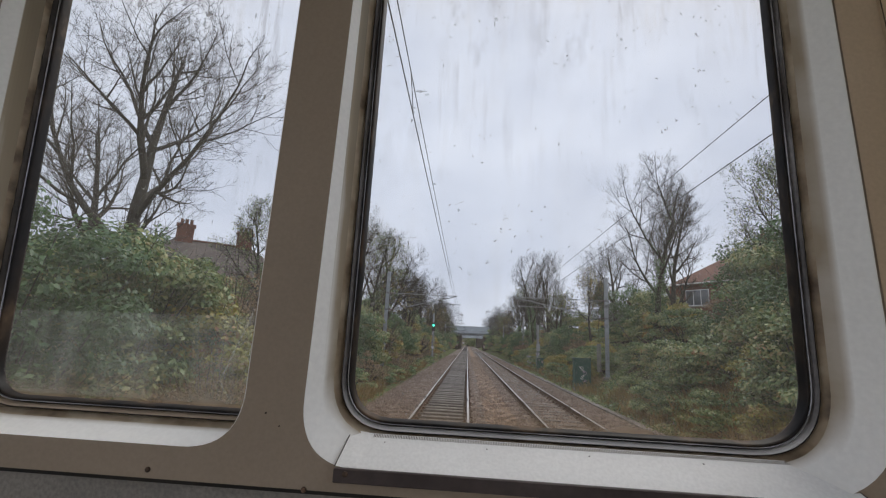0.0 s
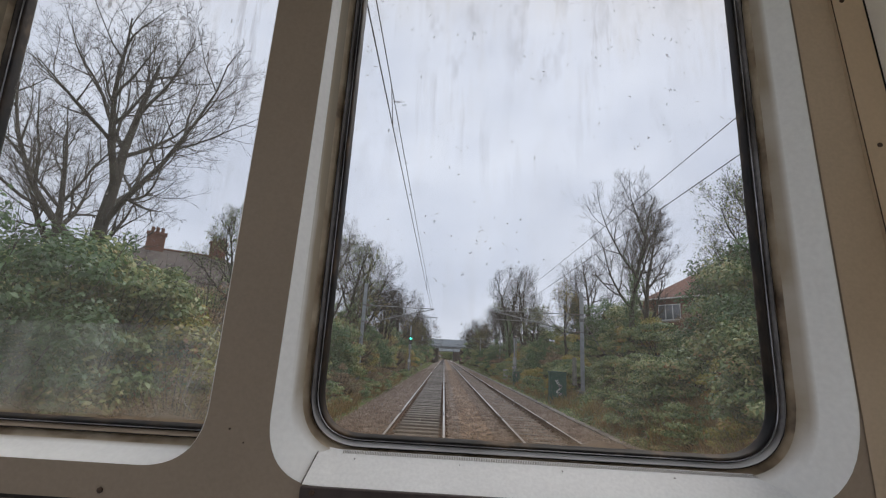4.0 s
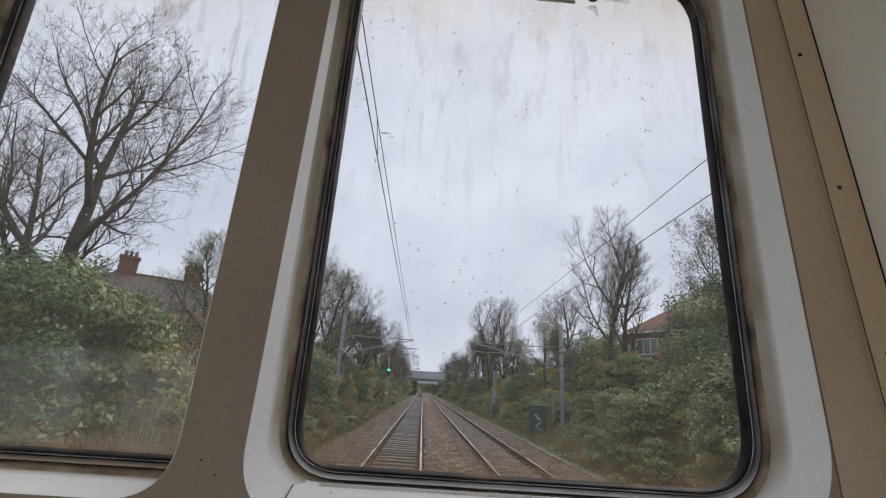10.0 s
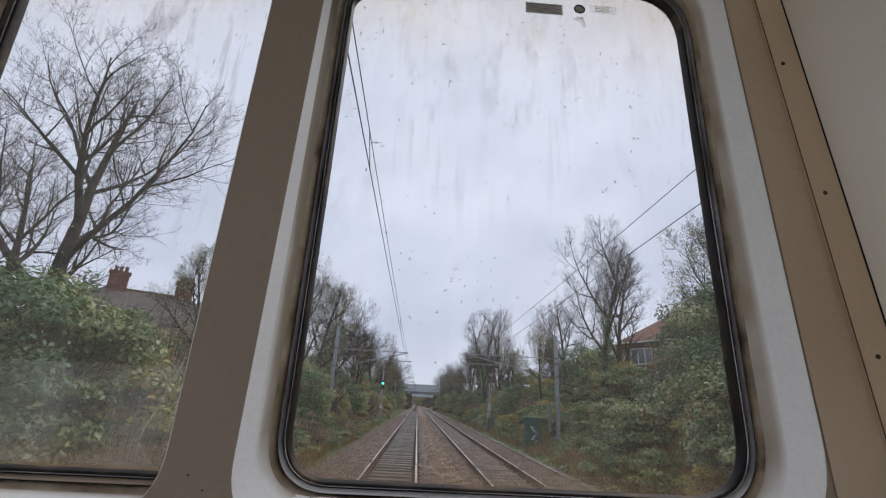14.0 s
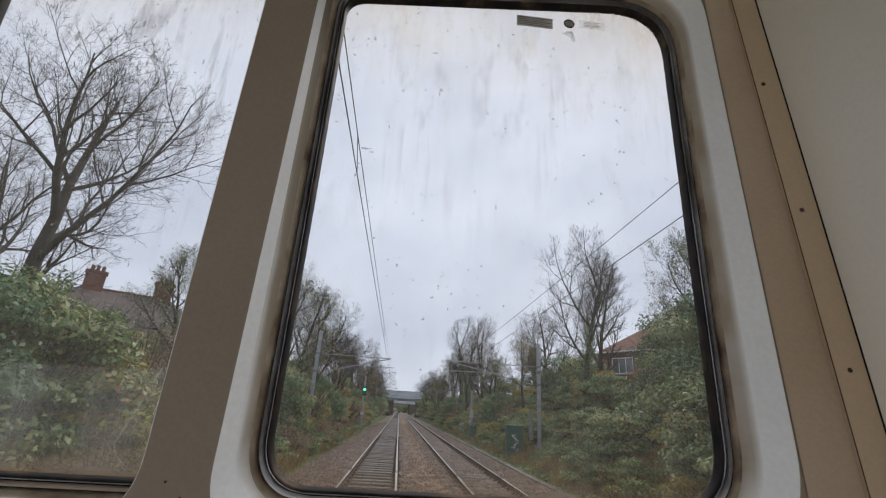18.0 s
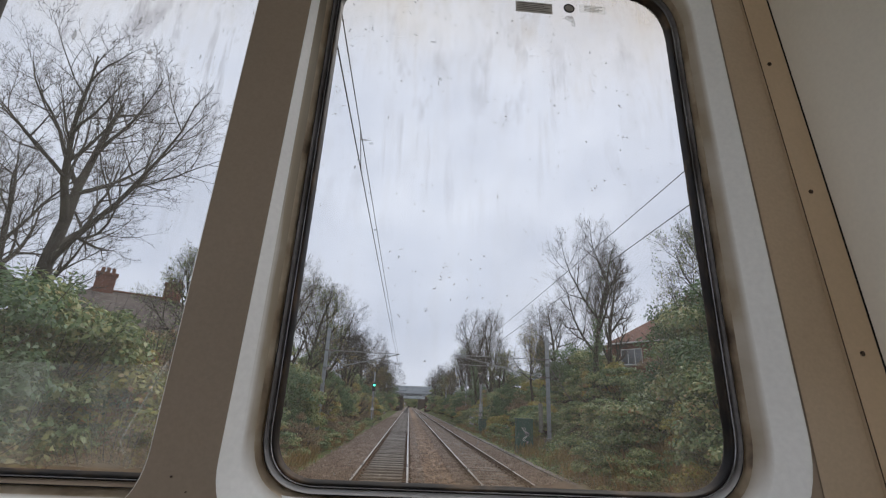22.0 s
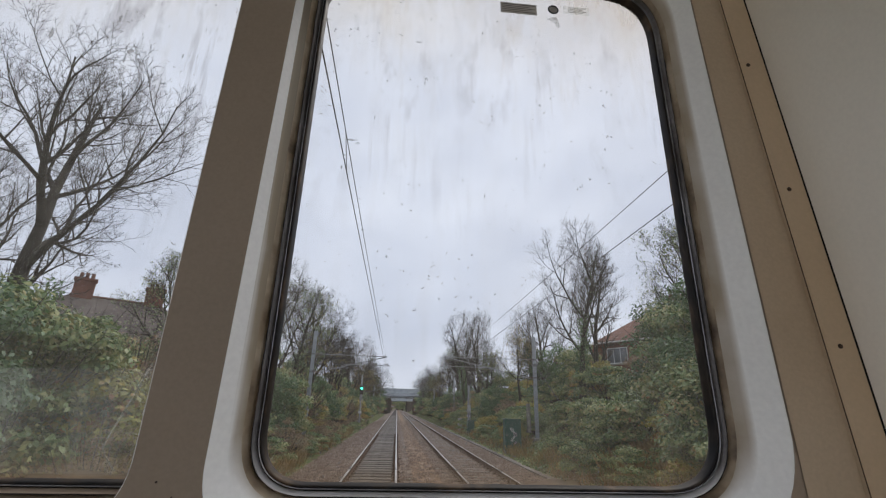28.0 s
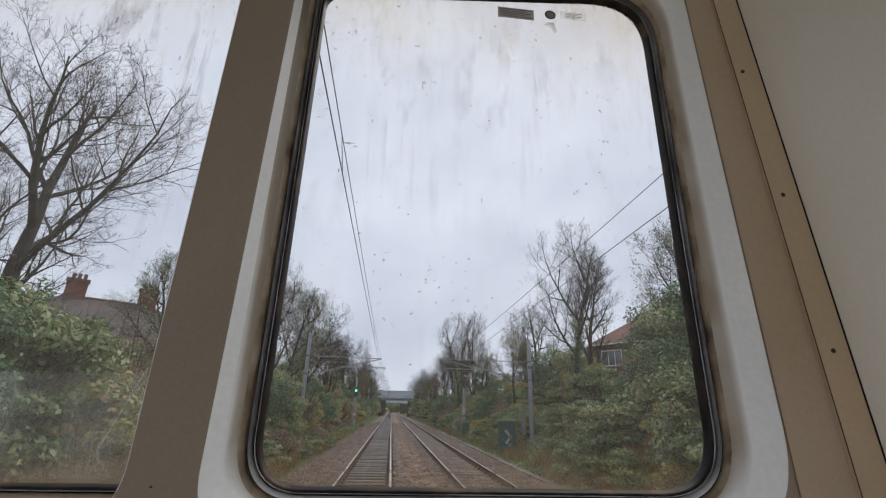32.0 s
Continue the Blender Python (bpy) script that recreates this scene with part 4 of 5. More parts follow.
def railway_track(x):
    t = tagged(empty("railway_track"), "railway track with polished rails on weathered sleepers", "track", "tracks of the line")
    t.location = (x, 0, 0)
    for s in (-0.7525, 0.7525):
        r = part("rail", rail_mesh(), M_RAIL, t, "rusty rail")
        r.location = (s, 0, 0)
        h = part("rail_head", boxed(-0.030, 0.030, -90, 420, -0.004, 0.0015), M_RAILTOP, r, "polished running surface")
    return t


tracks = [railway_track(TX), railway_track(TX2)]


def leaf_arrays(c, nrm, size, r, wide=0.55):
    """Small pointed leaves at centres c, facing roughly nrm."""
    k = len(c)
    u = np.cross(nrm, r.normal(size=(k, 3)))
    u /= np.linalg.norm(u, axis=1, keepdims=True) + 1e-9
    w = np.cross(nrm, u)
    L = (size * r.uniform(0.6, 1.35, k))[:, None]
    fold = nrm * L * 0.12
    v = np.stack([c - u * L * 0.5, c + w * L * wide * 0.5 + fold, c + u * L * 0.5, c - w * L * wide * 0.5 + fold], 1).reshape(-1, 3)
    f = np.arange(4 * k).reshape(-1, 4)
    return v, f


def lobed_cloud(n, lobes, r, shell=0.75):
    """Points near the skin of a heap of lumpy lobes (x, y, z, rx, ry, rz), with outward directions."""
    lob = np.array(lobes)
    vol = lob[:, 3] * lob[:, 4] + lob[:, 4] * lob[:, 5] + lob[:, 3] * lob[:, 5]
    pick = r.choice(len(lob), n, p=vol / vol.sum())
    d = r.normal(size=(n, 3))
    d[:, 2] = np.abs(d[:, 2]) * 0.9 + 0.1 * d[:, 2]
    d /= np.linalg.norm(d, axis=1, keepdims=True)
    rad = 1 - (1 - shell) * r.rand(n) ** 1.3 + r.normal(0, 0.10, n) + (r.rand(n) > 0.9) * 0.28 * r.rand(n)
    c = lob[pick, :3] + d * lob[pick, 3:] * rad[:, None]
    nrm = d + r.normal(0, 0.55, (n, 3)) + np.array([0, 0, 0.35])
    nrm /= np.linalg.norm(nrm, axis=1, keepdims=True)
    return c, nrm


def bush_parts(name, seed, height, width, leaf, leaf_mat, n, category="bush", label="", twigs=26, lobes=16):
    """A shrub: many leaves over uneven lobes, on stems that rise from one base."""
    r = np.random.RandomState(seed)
    rg2 = random.Random(seed)
    t = tagged(empty(name), label, category, "lineside bushes")
    lob = []
    for i in range(lobes * 2):
        a, q = r.uniform(0, 6.28), r.rand() ** 0.55
        zc = height * r.uniform(0.10, 0.86) * (1 - 0.45 * q * q)
        s = width * r.uniform(0.085, 0.20)
        lob.append((math.cos(a) * q * width * 0.42, math.sin(a) * q * width * 0.42, zc, s, s, min(zc + 0.05, height * r.uniform(0.08, 0.17))))
    c, nrm = lobed_cloud(int(n * 1.25), lob, r, 0.6)
    keep = c[:, 2] > 0.0
    v, f = leaf_arrays(c[keep], nrm[keep], leaf, r)
    part("foliage", quick_mesh("foliage", v, f), leaf_mat, t)
    bm = bmesh.new()
    for i in range(twigs):
        x, y, z, *_ = lob[i % len(lob)]
        a = rg2.uniform(0, 6.28)
        end = Vector((x * 1.35 + rg2.uniform(-.3, .3), y * 1.35 + rg2.uniform(-.3, .3), min(height * 1.12, z + height * rg2.uniform(0.1, 0.38))))
        mid = Vector((x * 0.5, y * 0.5, z * 0.55)) + Vector((rg2.uniform(-.1, .1), rg2.uniform(-.1, .1), 0))
        tube(bm, [(math.cos(a) * 0.08, math.sin(a) * 0.08, -0.15), mid, end], [0.022, 0.014, 0.004], 4, False)
    part("stem", bm, M_BARK_P, t)
    return t


def grow_tree(seed, height, spread, levels=6, trunk_r=0.2, lift=0.12, bole=0.28, tall=1.0):
    """Branch lines of a bare tree whose limbs fill a rounded crown: a list of (points, radii, level)."""
    rg2 = random.Random(seed)
    out = []
    mid = Vector((0, 0, height * (0.5 + bole * 0.42)))
    er, ez = height * 0.36 * spread, (height - mid.z) * tall

    def room(p, d):
        """How far from p along d the crown's skin lies."""
        a = Vector(((p.x - mid.x) / er, (p.y - mid.y) / er, (p.z - mid.z) / ez))
        e = Vector((d.x / er, d.y / er, d.z / ez))
        qa, qb, qc = e.dot(e), 2 * a.dot(e), a.dot(a) - 1
        disc = qb * qb - 4 * qa * qc
        return max(0.0, (-qb + math.sqrt(disc)) / (2 * qa)) if disc > 0 else 0.0

    def branch(p, d, length, radius, level):
        segs = (9, 7, 5, 4, 3, 3)[level]
        wob = (0.10, 0.17, 0.18, 0.18, 0.18, 0.16)[level]
        pts, rad = [p.copy()], [radius]
        q, e = p.copy(), d.copy()
        for i in range(segs):
            up = lift * (0.0 if level == 0 else 0.6 + i / segs)
            e = (e + Vector((rg2.uniform(-wob, wob), rg2.uniform(-wob, wob), rg2.uniform(-wob, wob) + up))).normalized()
            q = q + e * (length / segs)
            pts.append(q.copy())
            rad.append(max(0.0036, radius * (1 - 0.86 * ((i + 1) / segs) ** 0.9)))
        out.append((pts, rad, level))
        if level >= levels - 1:
            return
        count = (10, 9, 7, 5, 4)[level]
        f0 = bole / 0.92 if level == 0 else 0.16
        turn = rg2.uniform(0, 6.28)
        for k in range(count):
            f = min(0.98, f0 + (1 - f0) * (k + rg2.uniform(0.1, 0.9)) / count)
            i = min(int(f * segs), segs - 1)
            s = pts[i].lerp(pts[i + 1], f * segs - i)
            ax = (pts[i + 1] - pts[i]).normalized()
            u = ax.cross(Vector((0.31, 0.17, 0.4)) if abs(ax.z) < 0.9 else Vector((1, 0, 0))).normalized()
            w = ax.cross(u)
            turn += 2.4 + rg2.uniform(-0.5, 0.5)
            side = u * math.cos(turn) + w * math.sin(turn)
            ang = rg2.uniform(0.75, 1.05) * (1.15 - 0.5 * f) if level == 0 else rg2.uniform(0.55, 0.95)
            nd = (ax * math.cos(ang) + side * math.sin(ang)).normalized()
            free = room(s, nd)
            if level == 0:
                ll = max(0.8, free * rg2.uniform(0.82, 1.05))
                rr = rad[i] * rg2.uniform(0.50, 0.78)
            else:
                ll = min(length * rg2.uniform(0.34, 0.62) * (1.15 - 0.45 * f), free * 0.9 + 0.5)
                rr = rad[i] * rg2.uniform(0.48, 0.72)
            if ll > 0.12:
                branch(s, nd, ll, max(rr, 0.0042), level + 1)

    branch(Vector((0, 0, -0.3)), Vector((rg2.uniform(-.08, .08), rg2.uniform(-.08, .08), 1)).normalized(), height * 0.92, trunk_r, 0)
    return out


def branch_mesh(name, lines):
    """All given branch lines as one mesh of thin tapered prisms."""
    vs, fs, base = [], [], 0
    for pts, rad, level in lines:
        sides = 7 if level == 0 else 5 if level == 1 else 4 if level == 2 else 3
        for i, p in enumerate(pts):
            d = (pts[min(i + 1, len(pts) - 1)] - pts[max(i - 1, 0)]).normalized()
            u = d.cross(Vector((0.3, 0.2, 1)) if abs(d.z) < 0.9 else Vector((1, 0, 0))).normalized()
            w = d.cross(u)
            for k in range(sides):
                a = 2 * math.pi * k / sides
                vs.append(p + (u * math.cos(a) + w * math.sin(a)) * rad[i])
        for i in range(len(pts) - 1):
            for k in range(sides):
                a, b = base + i * sides + k, base + i * sides + (k + 1) % sides
                fs.append((a, b, b + sides, a + sides))
        base += len(pts) * sides
    return quick_mesh(name, [tuple(v) for v in vs], fs)


def bare_tree(seed, height, spread, levels, trunk_r, label, name="bare_tree", leaves=0, leaf_mat=None, ivy=0, **kw):
    t = tagged(empty(name), label, "tree", "lineside trees")
    lines = grow_tree(seed, height, spread, levels, trunk_r, **kw)
    part("trunk", branch_mesh("trunk", [l for l in lines if l[2] == 0]), M_BARK, t)
    part("limb", branch_mesh("limb", [l for l in lines if 1 <= l[2] <= 2]), M_BARK, t)
    part("crown", branch_mesh("crown", [l for l in lines if l[2] > 2]), M_BARK_P, t, "fine bare twigs")
    r = np.random.RandomState(seed)
    if leaves:
        tips = np.array([l[0][k] for l in lines if l[2] >= levels - 2 for k in (-1, -2)])
        c = tips[r.randint(0, len(tips), leaves)] + r.normal(0, 0.10, (leaves, 3))
        nrm = r.normal(size=(leaves, 3))
        nrm /= np.linalg.norm(nrm, axis=1, keepdims=True)
        v, f = leaf_arrays(c, nrm, 0.085, r, 0.7)
        part("leaf_cover", quick_mesh("leaf_cover", v, f), leaf_mat, t, "thin remaining autumn leaves")
    if ivy:
        cs = []
        for pts, rad, lev in lines:
            if lev <= 1:
                m = 1.0 if lev == 0 else 0.08
                for a, b in list(zip(pts, pts[1:]))[:5 if lev == 0 else 2]:
                    k = int(ivy * (b - a).length * m)
                    tt = r.rand(k, 1)
                    off = r.normal(size=(k, 3))
                    off /= np.linalg.norm(off, axis=1, keepdims=True)
                    cs.append(np.array(a) * (1 - tt) + np.array(b) * tt + off * (0.25 + 0.35 * r.rand(k, 1)) * (1.0 if lev == 0 else 0.6))
        c = np.concatenate(cs)
        nrm = r.normal(size=c.shape)
        nrm /= np.linalg.norm(nrm, axis=1, keepdims=True)
        v, f = leaf_arrays(c, nrm, 0.10, r, 0.8)
        part("ivy", quick_mesh("ivy", v, f), M_IVY, t, "dark ivy round the trunk")
    return t


def conifer(seed, height, width):
    t = tagged(empty("conifer"), "dark dense evergreen conifer behind the bushes", "tree", "lineside trees")
    r = np.random.RandomState(seed)
    part("trunk", tubed([(0, 0, -0.3), (0.03, 0, height * 0.5), (0, 0.02, height * 0.97)], [0.2, 0.12, 0.02], 7), M_BARK, t)
    cs, ns = [], []
    bm = bmesh.new()
    for i in range(90):
        z = height * (0.06 + 0.9 * (i / 90) ** 0.9)
        ln = width * 0.5 * (1 - (z / height) ** 1.6) * r.uniform(0.75, 1.15) + 0.15
        a = r.uniform(0, 6.28)
        d = np.array([math.cos(a), math.sin(a), 0.28])
        tube(bm, [(0, 0, z), tuple(np.array([0, 0, z]) + d * ln)], [0.03, 0.008], 4, False)
        k = int(130 * (0.4 + ln / (width * 0.5)))
        tt = r.rand(k, 1) ** 0.7
        c = np.array([0, 0, z]) + d * ln * tt + r.normal(0, 0.17, (k, 3)) * (0.5 + tt)
        cs.append(c)
        q = np.tile(d, (k, 1)) + r.normal(0, 0.7, (k, 3))
        ns.append(q / np.linalg.norm(q, axis=1, keepdims=True))
    part("branch", bm, M_BARK, t)
    v, f = leaf_arrays(np.concatenate(cs), np.concatenate(ns), 0.22, r, 0.4)
    part("crown", quick_mesh("crown", v, f), M_CONIFER, t)
    return t


placed_first = {}


def put(kind, x, y, s=1.0, turn=0.0, dz=0.0, label=""):
    """Place a prototype the first time, then copies of it."""
    m = pose(x, y, ground_z(x) + dz, 0, 0, turn)
    proto = placed_first.get(kind)
    if proto is None:
        ob = KINDS[kind]()
        placed_first[kind] = ob
        ob.matrix_basis = m @ Matrix.Diagonal((s, s, s, 1))
    else:
        ob = copy_thing(proto, m)
        ob.scale = (s, s, s)
    if label:
        ob["label"] = label
    return ob


KINDS = {
    "bramble": lambda: bush_parts("bramble_bush", 11, 2.2, 3.6, 0.14, M_GREEN, 7600, label="tangled green bramble bush on the bank", category="bush"),
    "bramble_b": lambda: bush_parts("bramble_bush", 12, 1.5, 3.2, 0.11, M_GREEN, 6000, label="low arching bramble with pale green leaves"),
    "shrub": lambda: bush_parts("shrub", 13, 4.2, 3.8, 0.135, M_GREEN, 11000, label="tall dense green shrub beside the line", lobes=26, twigs=40),
    "shrub_b": lambda: bush_parts("shrub", 14, 4.6, 4.2, 0.115, M_IVY, 12000, label="tall dark evergreen shrub beside the line", lobes=28, twigs=30),
    "autumn": lambda: bush_parts("autumn_shrub", 15, 3.0, 3.4, 0.145, M_AUTUMN, 7000, label="shrub with yellow and rust autumn leaves", lobes=20, twigs=40),
    "brown": lambda: bush_parts("brown_shrub", 16, 3.2, 3.6, 0.07, M_BROWNL, 7000, label="brownish half-bare shrub on the bank", lobes=20, twigs=90),
    "thicket": lambda: bush_parts("thicket", 17, 3.8, 4.0, 0.06, M_BROWNL, 3200, label="leafless brown thicket of thin stems", lobes=22, twigs=260),
    "tree_a": lambda: bare_tree(21, 11.0, 1.15, 6, 0.30, "large bare tree with spreading crown"),
    "tree_b": lambda: bare_tree(22, 9.0, 0.85, 6, 0.20, "bare tree with upright twiggy crown", lift=0.2, bole=0.2),
    "tree_c": lambda: bare_tree(23, 12.0, 0.78, 6, 0.24, "tall bare tree with ivy-clad trunk", ivy=420, lift=0.18, bole=0.3),
    "tree_d": lambda: bare_tree(24, 8.5, 0.95, 6, 0.18, "small tree with thinning autumn leaves", leaves=2600, leaf_mat=M_AUTUMN),
    "tree_e": lambda: bare_tree(25, 9.5, 0.9, 6, 0.21, "tree with sparse green leaves among bare twigs", leaves=4200, leaf_mat=M_GREEN, ivy=200),
    "conifer": lambda: conifer(31, 8.5, 4.6),
}

rg = random.Random(77)
# large trees
for kind, x, y, s, turn in (
        ("tree_c", 11.0, 27.5, 1.0, 40), ("tree_b", 13.0, 30.0, 1.15, 200), ("tree_b", 9.8, 55.0, 1.3, 10), ("tree_c", 9.4, 64.0, 1.15, 210), ("tree_e", 11.6, 17.5, 0.85, 80), ("tree_a", 16.0, 50.0, 1.0, 130),
        ("tree_c", 10.2, 70.0, 0.95, 300), ("tree_a", 10.4, 92.0, 0.95, 60), ("tree_b", 9.6, 108.0, 1.0, 150), ("conifer", 11.8, 80.0, 0.9, 0), ("conifer", 19.0, 66.0, 1.1, 50),
        ("tree_d", 11.2, 42.0, 0.85, 20), ("tree_e", 9.6, 49.0, 0.72, 110), ("tree_a", 10.0, 140.0, 1.1, 90), ("tree_b", 9.0, 192.0, 1.1, 260), ("tree_a", 9.5, 200.0, 1.1, 20),
        ("tree_a", -10.4, 12.6, 1.0, 15), ("tree_a", -17.5, 19.5, 1.0, 190), ("tree_e", -10.2, 21.5, 0.78, 210), ("tree_d", -11.6, 6.6, 0.6, 330),
        ("tree_b", -8.6, 33.0, 1.2, 140), ("tree_e", -9.0, 40.0, 1.15, 40), ("tree_a", -8.8, 50.0, 1.15, 120), ("tree_d", -7.6, 45.0, 0.9, 100), ("tree_b", -8.2, 62.0, 1.15, 300), ("tree_a", -7.8, 76.0, 1.1, 180),
        ("tree_d", -8.2, 94.0, 0.95, 10), ("tree_c", -8.0, 106.0, 1.2, 70), ("tree_b", -13.0, 112.0, 1.4, 170), ("tree_e", 12.5, 112.0, 1.4, 30), ("tree_d", -6.8, 86.0, 1.0, 280), ("tree_d", 8.6, 100.0, 1.0, 250), ("tree_e", -6.6, 112.0, 0.95, 40), ("tree_b", -6.2, 119.0, 1.0, 90), ("tree_e", 9.0, 118.0, 0.95, 140), ("tree_d", 8.8, 111.0, 0.8, 200), ("tree_b", -8.6, 140.0, 1.0, 200), ("tree_a", -7.2, 130.0, 0.85, 250), ("tree_e", 8.8, 131.0, 0.95, 15), ("tree_a", -8.5, 192.0, 1.0, 110), ("tree_b", -8.5, 195.0, 1.0, 20),
        ("tree_a", -6.1, 117.0, 1.05, 30), ("tree_a", -6.4, 103.0, 1.0, 210), ("tree_d", -5.9, 128.0, 1.1, 60), ("tree_a", 8.4, 124.0, 0.95, 190), ("tree_b", 8.0, 136.0, 1.1, 75), ("tree_b", -22.0, 17.0, 1.0, 10), ("tree_a", -10.5, 57.0, 0.9, 75), ("tree_a", -9.6, 68.0, 0.95, 300), ("tree_a", 9.8, 76.0, 0.8, 330), ("tree_a", 12.6, 98.0, 0.9, 160), ("tree_a", -9.4, 84.0, 0.9, 20), ("tree_b", -7.4, 100.0, 0.9, 340), ("tree_a", 11.0, 58.0, 0.62, 240)):
    put(kind, x, y, s, turn)

# bushes along both banks
left_mix = ["shrub", "autumn", "bramble", "brown", "shrub", "autumn", "thicket", "shrub_b"]
right_mix = ["bramble", "shrub_b", "bramble", "shrub", "brown", "autumn", "bramble", "bramble_b"]
y = 4.0
i = 0
while y < 190:
    if 166 < y < 188:
        y = 189.0
    far = y > 60
    step = 2.3 if y < 40 else 3.4 if y < 90 else 5.5
    put(left_mix[(i * 5 + 2) % 8], -6.0 - rg.uniform(0, 1.1) + (0.5 if far else 0), y + rg.uniform(-.6, .6), rg.uniform(0.78, 1.12) * (1.15 if far else 1.0), rg.uniform(0, 360))
    put(left_mix[(i * 3 + 1) % 8], -9.2 - rg.uniform(0, 2.0) + (1.2 if far else 0), y + rg.uniform(-.8, .8), rg.uniform(0.95, 1.35) * (1.2 if far else 0.8 if y < 24 else 1.0), rg.uniform(0, 360))
    if y < 70:
        put(("bramble_b", "bramble", "brown")[i % 3], -4.3 - rg.uniform(0, .5), y + rg.uniform(-.6, .6), rg.uniform(0.42, 0.62), rg.uniform(0, 360))
    open_bank = 19 < y < 29
    if not open_bank:
        put(right_mix[(i * 5 + 1) % 8], 8.5 + rg.uniform(0, 1.0) - (0.8 if far else 0), y + 1 + rg.uniform(-.6, .6), rg.uniform(0.66, 0.98) * (1.2 if far else 1.0), rg.uniform(0, 360))
    put(right_mix[(i * 3 + 4) % 8], 12.0 + rg.uniform(0, 2.0), y + rg.uniform(-.8, .8), rg.uniform(0.85, 1.2), rg.uniform(0, 360))
    if y < 70 and not open_bank:
        put(("bramble_b", "bramble_b", "bramble", "autumn")[i % 4], 6.9 + rg.uniform(0, .5), y + rg.uniform(-.6, .6), rg.uniform(0.45, 0.72), rg.uniform(0, 360))
    y += step
    i += 1
for k in range(14):
    y = -84 + 6.3 * k
    put(left_mix[(k * 5 + 2) % 8], -11.5 - rg.uniform(0, 2.0), y, rg.uniform(0.6, 0.85), rg.uniform(0, 360))
    put(right_mix[(k * 5 + 1) % 8], 13.0 + rg.uniform(0, 2.0), y, rg.uniform(0.55, 0.8), rg.uniform(0, 360))
for kind, x, y, s, turn in (("tree_a", -19.0, -22.0, 1.0, 80), ("tree_a", -15.5, -40.0, 1.1, 200), ("tree_b", -11.0, -62.0, 1.1, 20), ("conifer", 13.0, -30.0, 1.0, 0), ("tree_c", 13.0, -55.0, 1.0, 130), ("tree_d", 18.0, -20.0, 0.9, 45)):
    put(kind, x, y, s, turn)
for x, y, s in ((-4.0, 318, 1.5), (0.5, 326, 1.6), (4.0, 320, 1.5), (8.0, 322, 1.7), (-8.5, 322, 1.7)):
    put("shrub" if x > 0 else "brown", x, y, s * 1.3, x * 40)
for x, y, k, s in ((7.9, 9.0, "bramble", 0.95), (8.6, 12.0, "shrub", 0.95), (9.6, 9.5, "shrub_b", 1.05), (10.4, 13.0, "shrub_b", 1.2), (11.2, 16.5, "shrub", 1.25), (9.0, 17.5, "bramble", 1.1), (9.3, 21.0, "bramble", 0.9), (9.9, 24.0, "bramble_b", 0.9), (9.8, 26.8, "bramble", 0.7), (8.7, 31.0, "bramble", 0.9), (8.0, 23.0, "bramble_b", 0.5), (7.7, 14.8, "bramble_b", 0.75), (-7.4, 5.2, "shrub", 0.88), (-8.0, 8.4, "shrub", 0.82), (-6.9, 10.2, "shrub", 0.8), (-7.2, 166.0, "shrub_b", 1.9), (-6.6, 158.0, "shrub", 1.6), (9.6, 166.0, "shrub", 1.9), (9.2, 158.0, "shrub_b", 1.6), (-6.4, 148.0, "shrub", 1.5), (8.9, 149.0, "shrub", 1.4), (-6.8, 129.0, "shrub", 1.4), (9.3, 129.0, "shrub", 1.4), (-9.5, 12.5, "shrub_b", 0.85), (-7.6, 14.5, "brown", 1.1)):
    put(k, x, y, s, rg.uniform(0, 360))


def tufts(count, seed, x0, x1, y0, y1, h):
    """Upright dry grass blades in clumps."""
    r = np.random.RandomState(seed)
    k = max(1, count // 40)
    cx, cy = r.uniform(x0, x1, k), r.uniform(y0, y1, k)
    pick = r.randint(0, k, count)
    bx, by = cx[pick] + r.normal(0, 0.16, count), cy[pick] + r.normal(0, 0.16, count)
    bz = np.array([ground_z(a) for a in bx])
    hh = h * r.uniform(0.5, 1.2, count)
    a = r.uniform(0, 6.28, count)
    ln = r.normal(0, 0.22, (count, 2)) * hh[:, None]
    wx, wy = np.cos(a) * 0.008, np.sin(a) * 0.008
    v = np.stack([np.stack([bx - wx, by - wy, bz - 0.05], 1), np.stack([bx + wx, by + wy, bz - 0.05], 1), np.stack([bx + ln[:, 0] * .5 + wx * .7, by + ln[:, 1] * .5 + wy * .7, bz + hh * 0.6], 1),
                  np.stack([bx + ln[:, 0], by + ln[:, 1], bz + hh], 1)], 1).reshape(-1, 3)
    return quick_mesh("dry_grass", v, np.arange(4 * count).reshape(-1, 4))


tagged(part("dry_grass", tufts(5200, 5, 6.2, 7.6, 9, 60, 0.55), M_GRASS), "tufts of straw-coloured dry grass beside the track", "grass", kind="stuff")
tagged(part("dry_grass", tufts(7000, 6, -5.2, -3.9, 9, 45, 0.6), M_GRASS), "tufts of straw-coloured dry grass below the hedge", "grass", kind="stuff")

tagged(part("dry_grass", tufts(5200, 7, 6.6, 9.0, 7.5, 17, 0.8), M_GRASS), "tall clumps of straw-coloured grass in front of the brambles", "grass", kind="stuff")


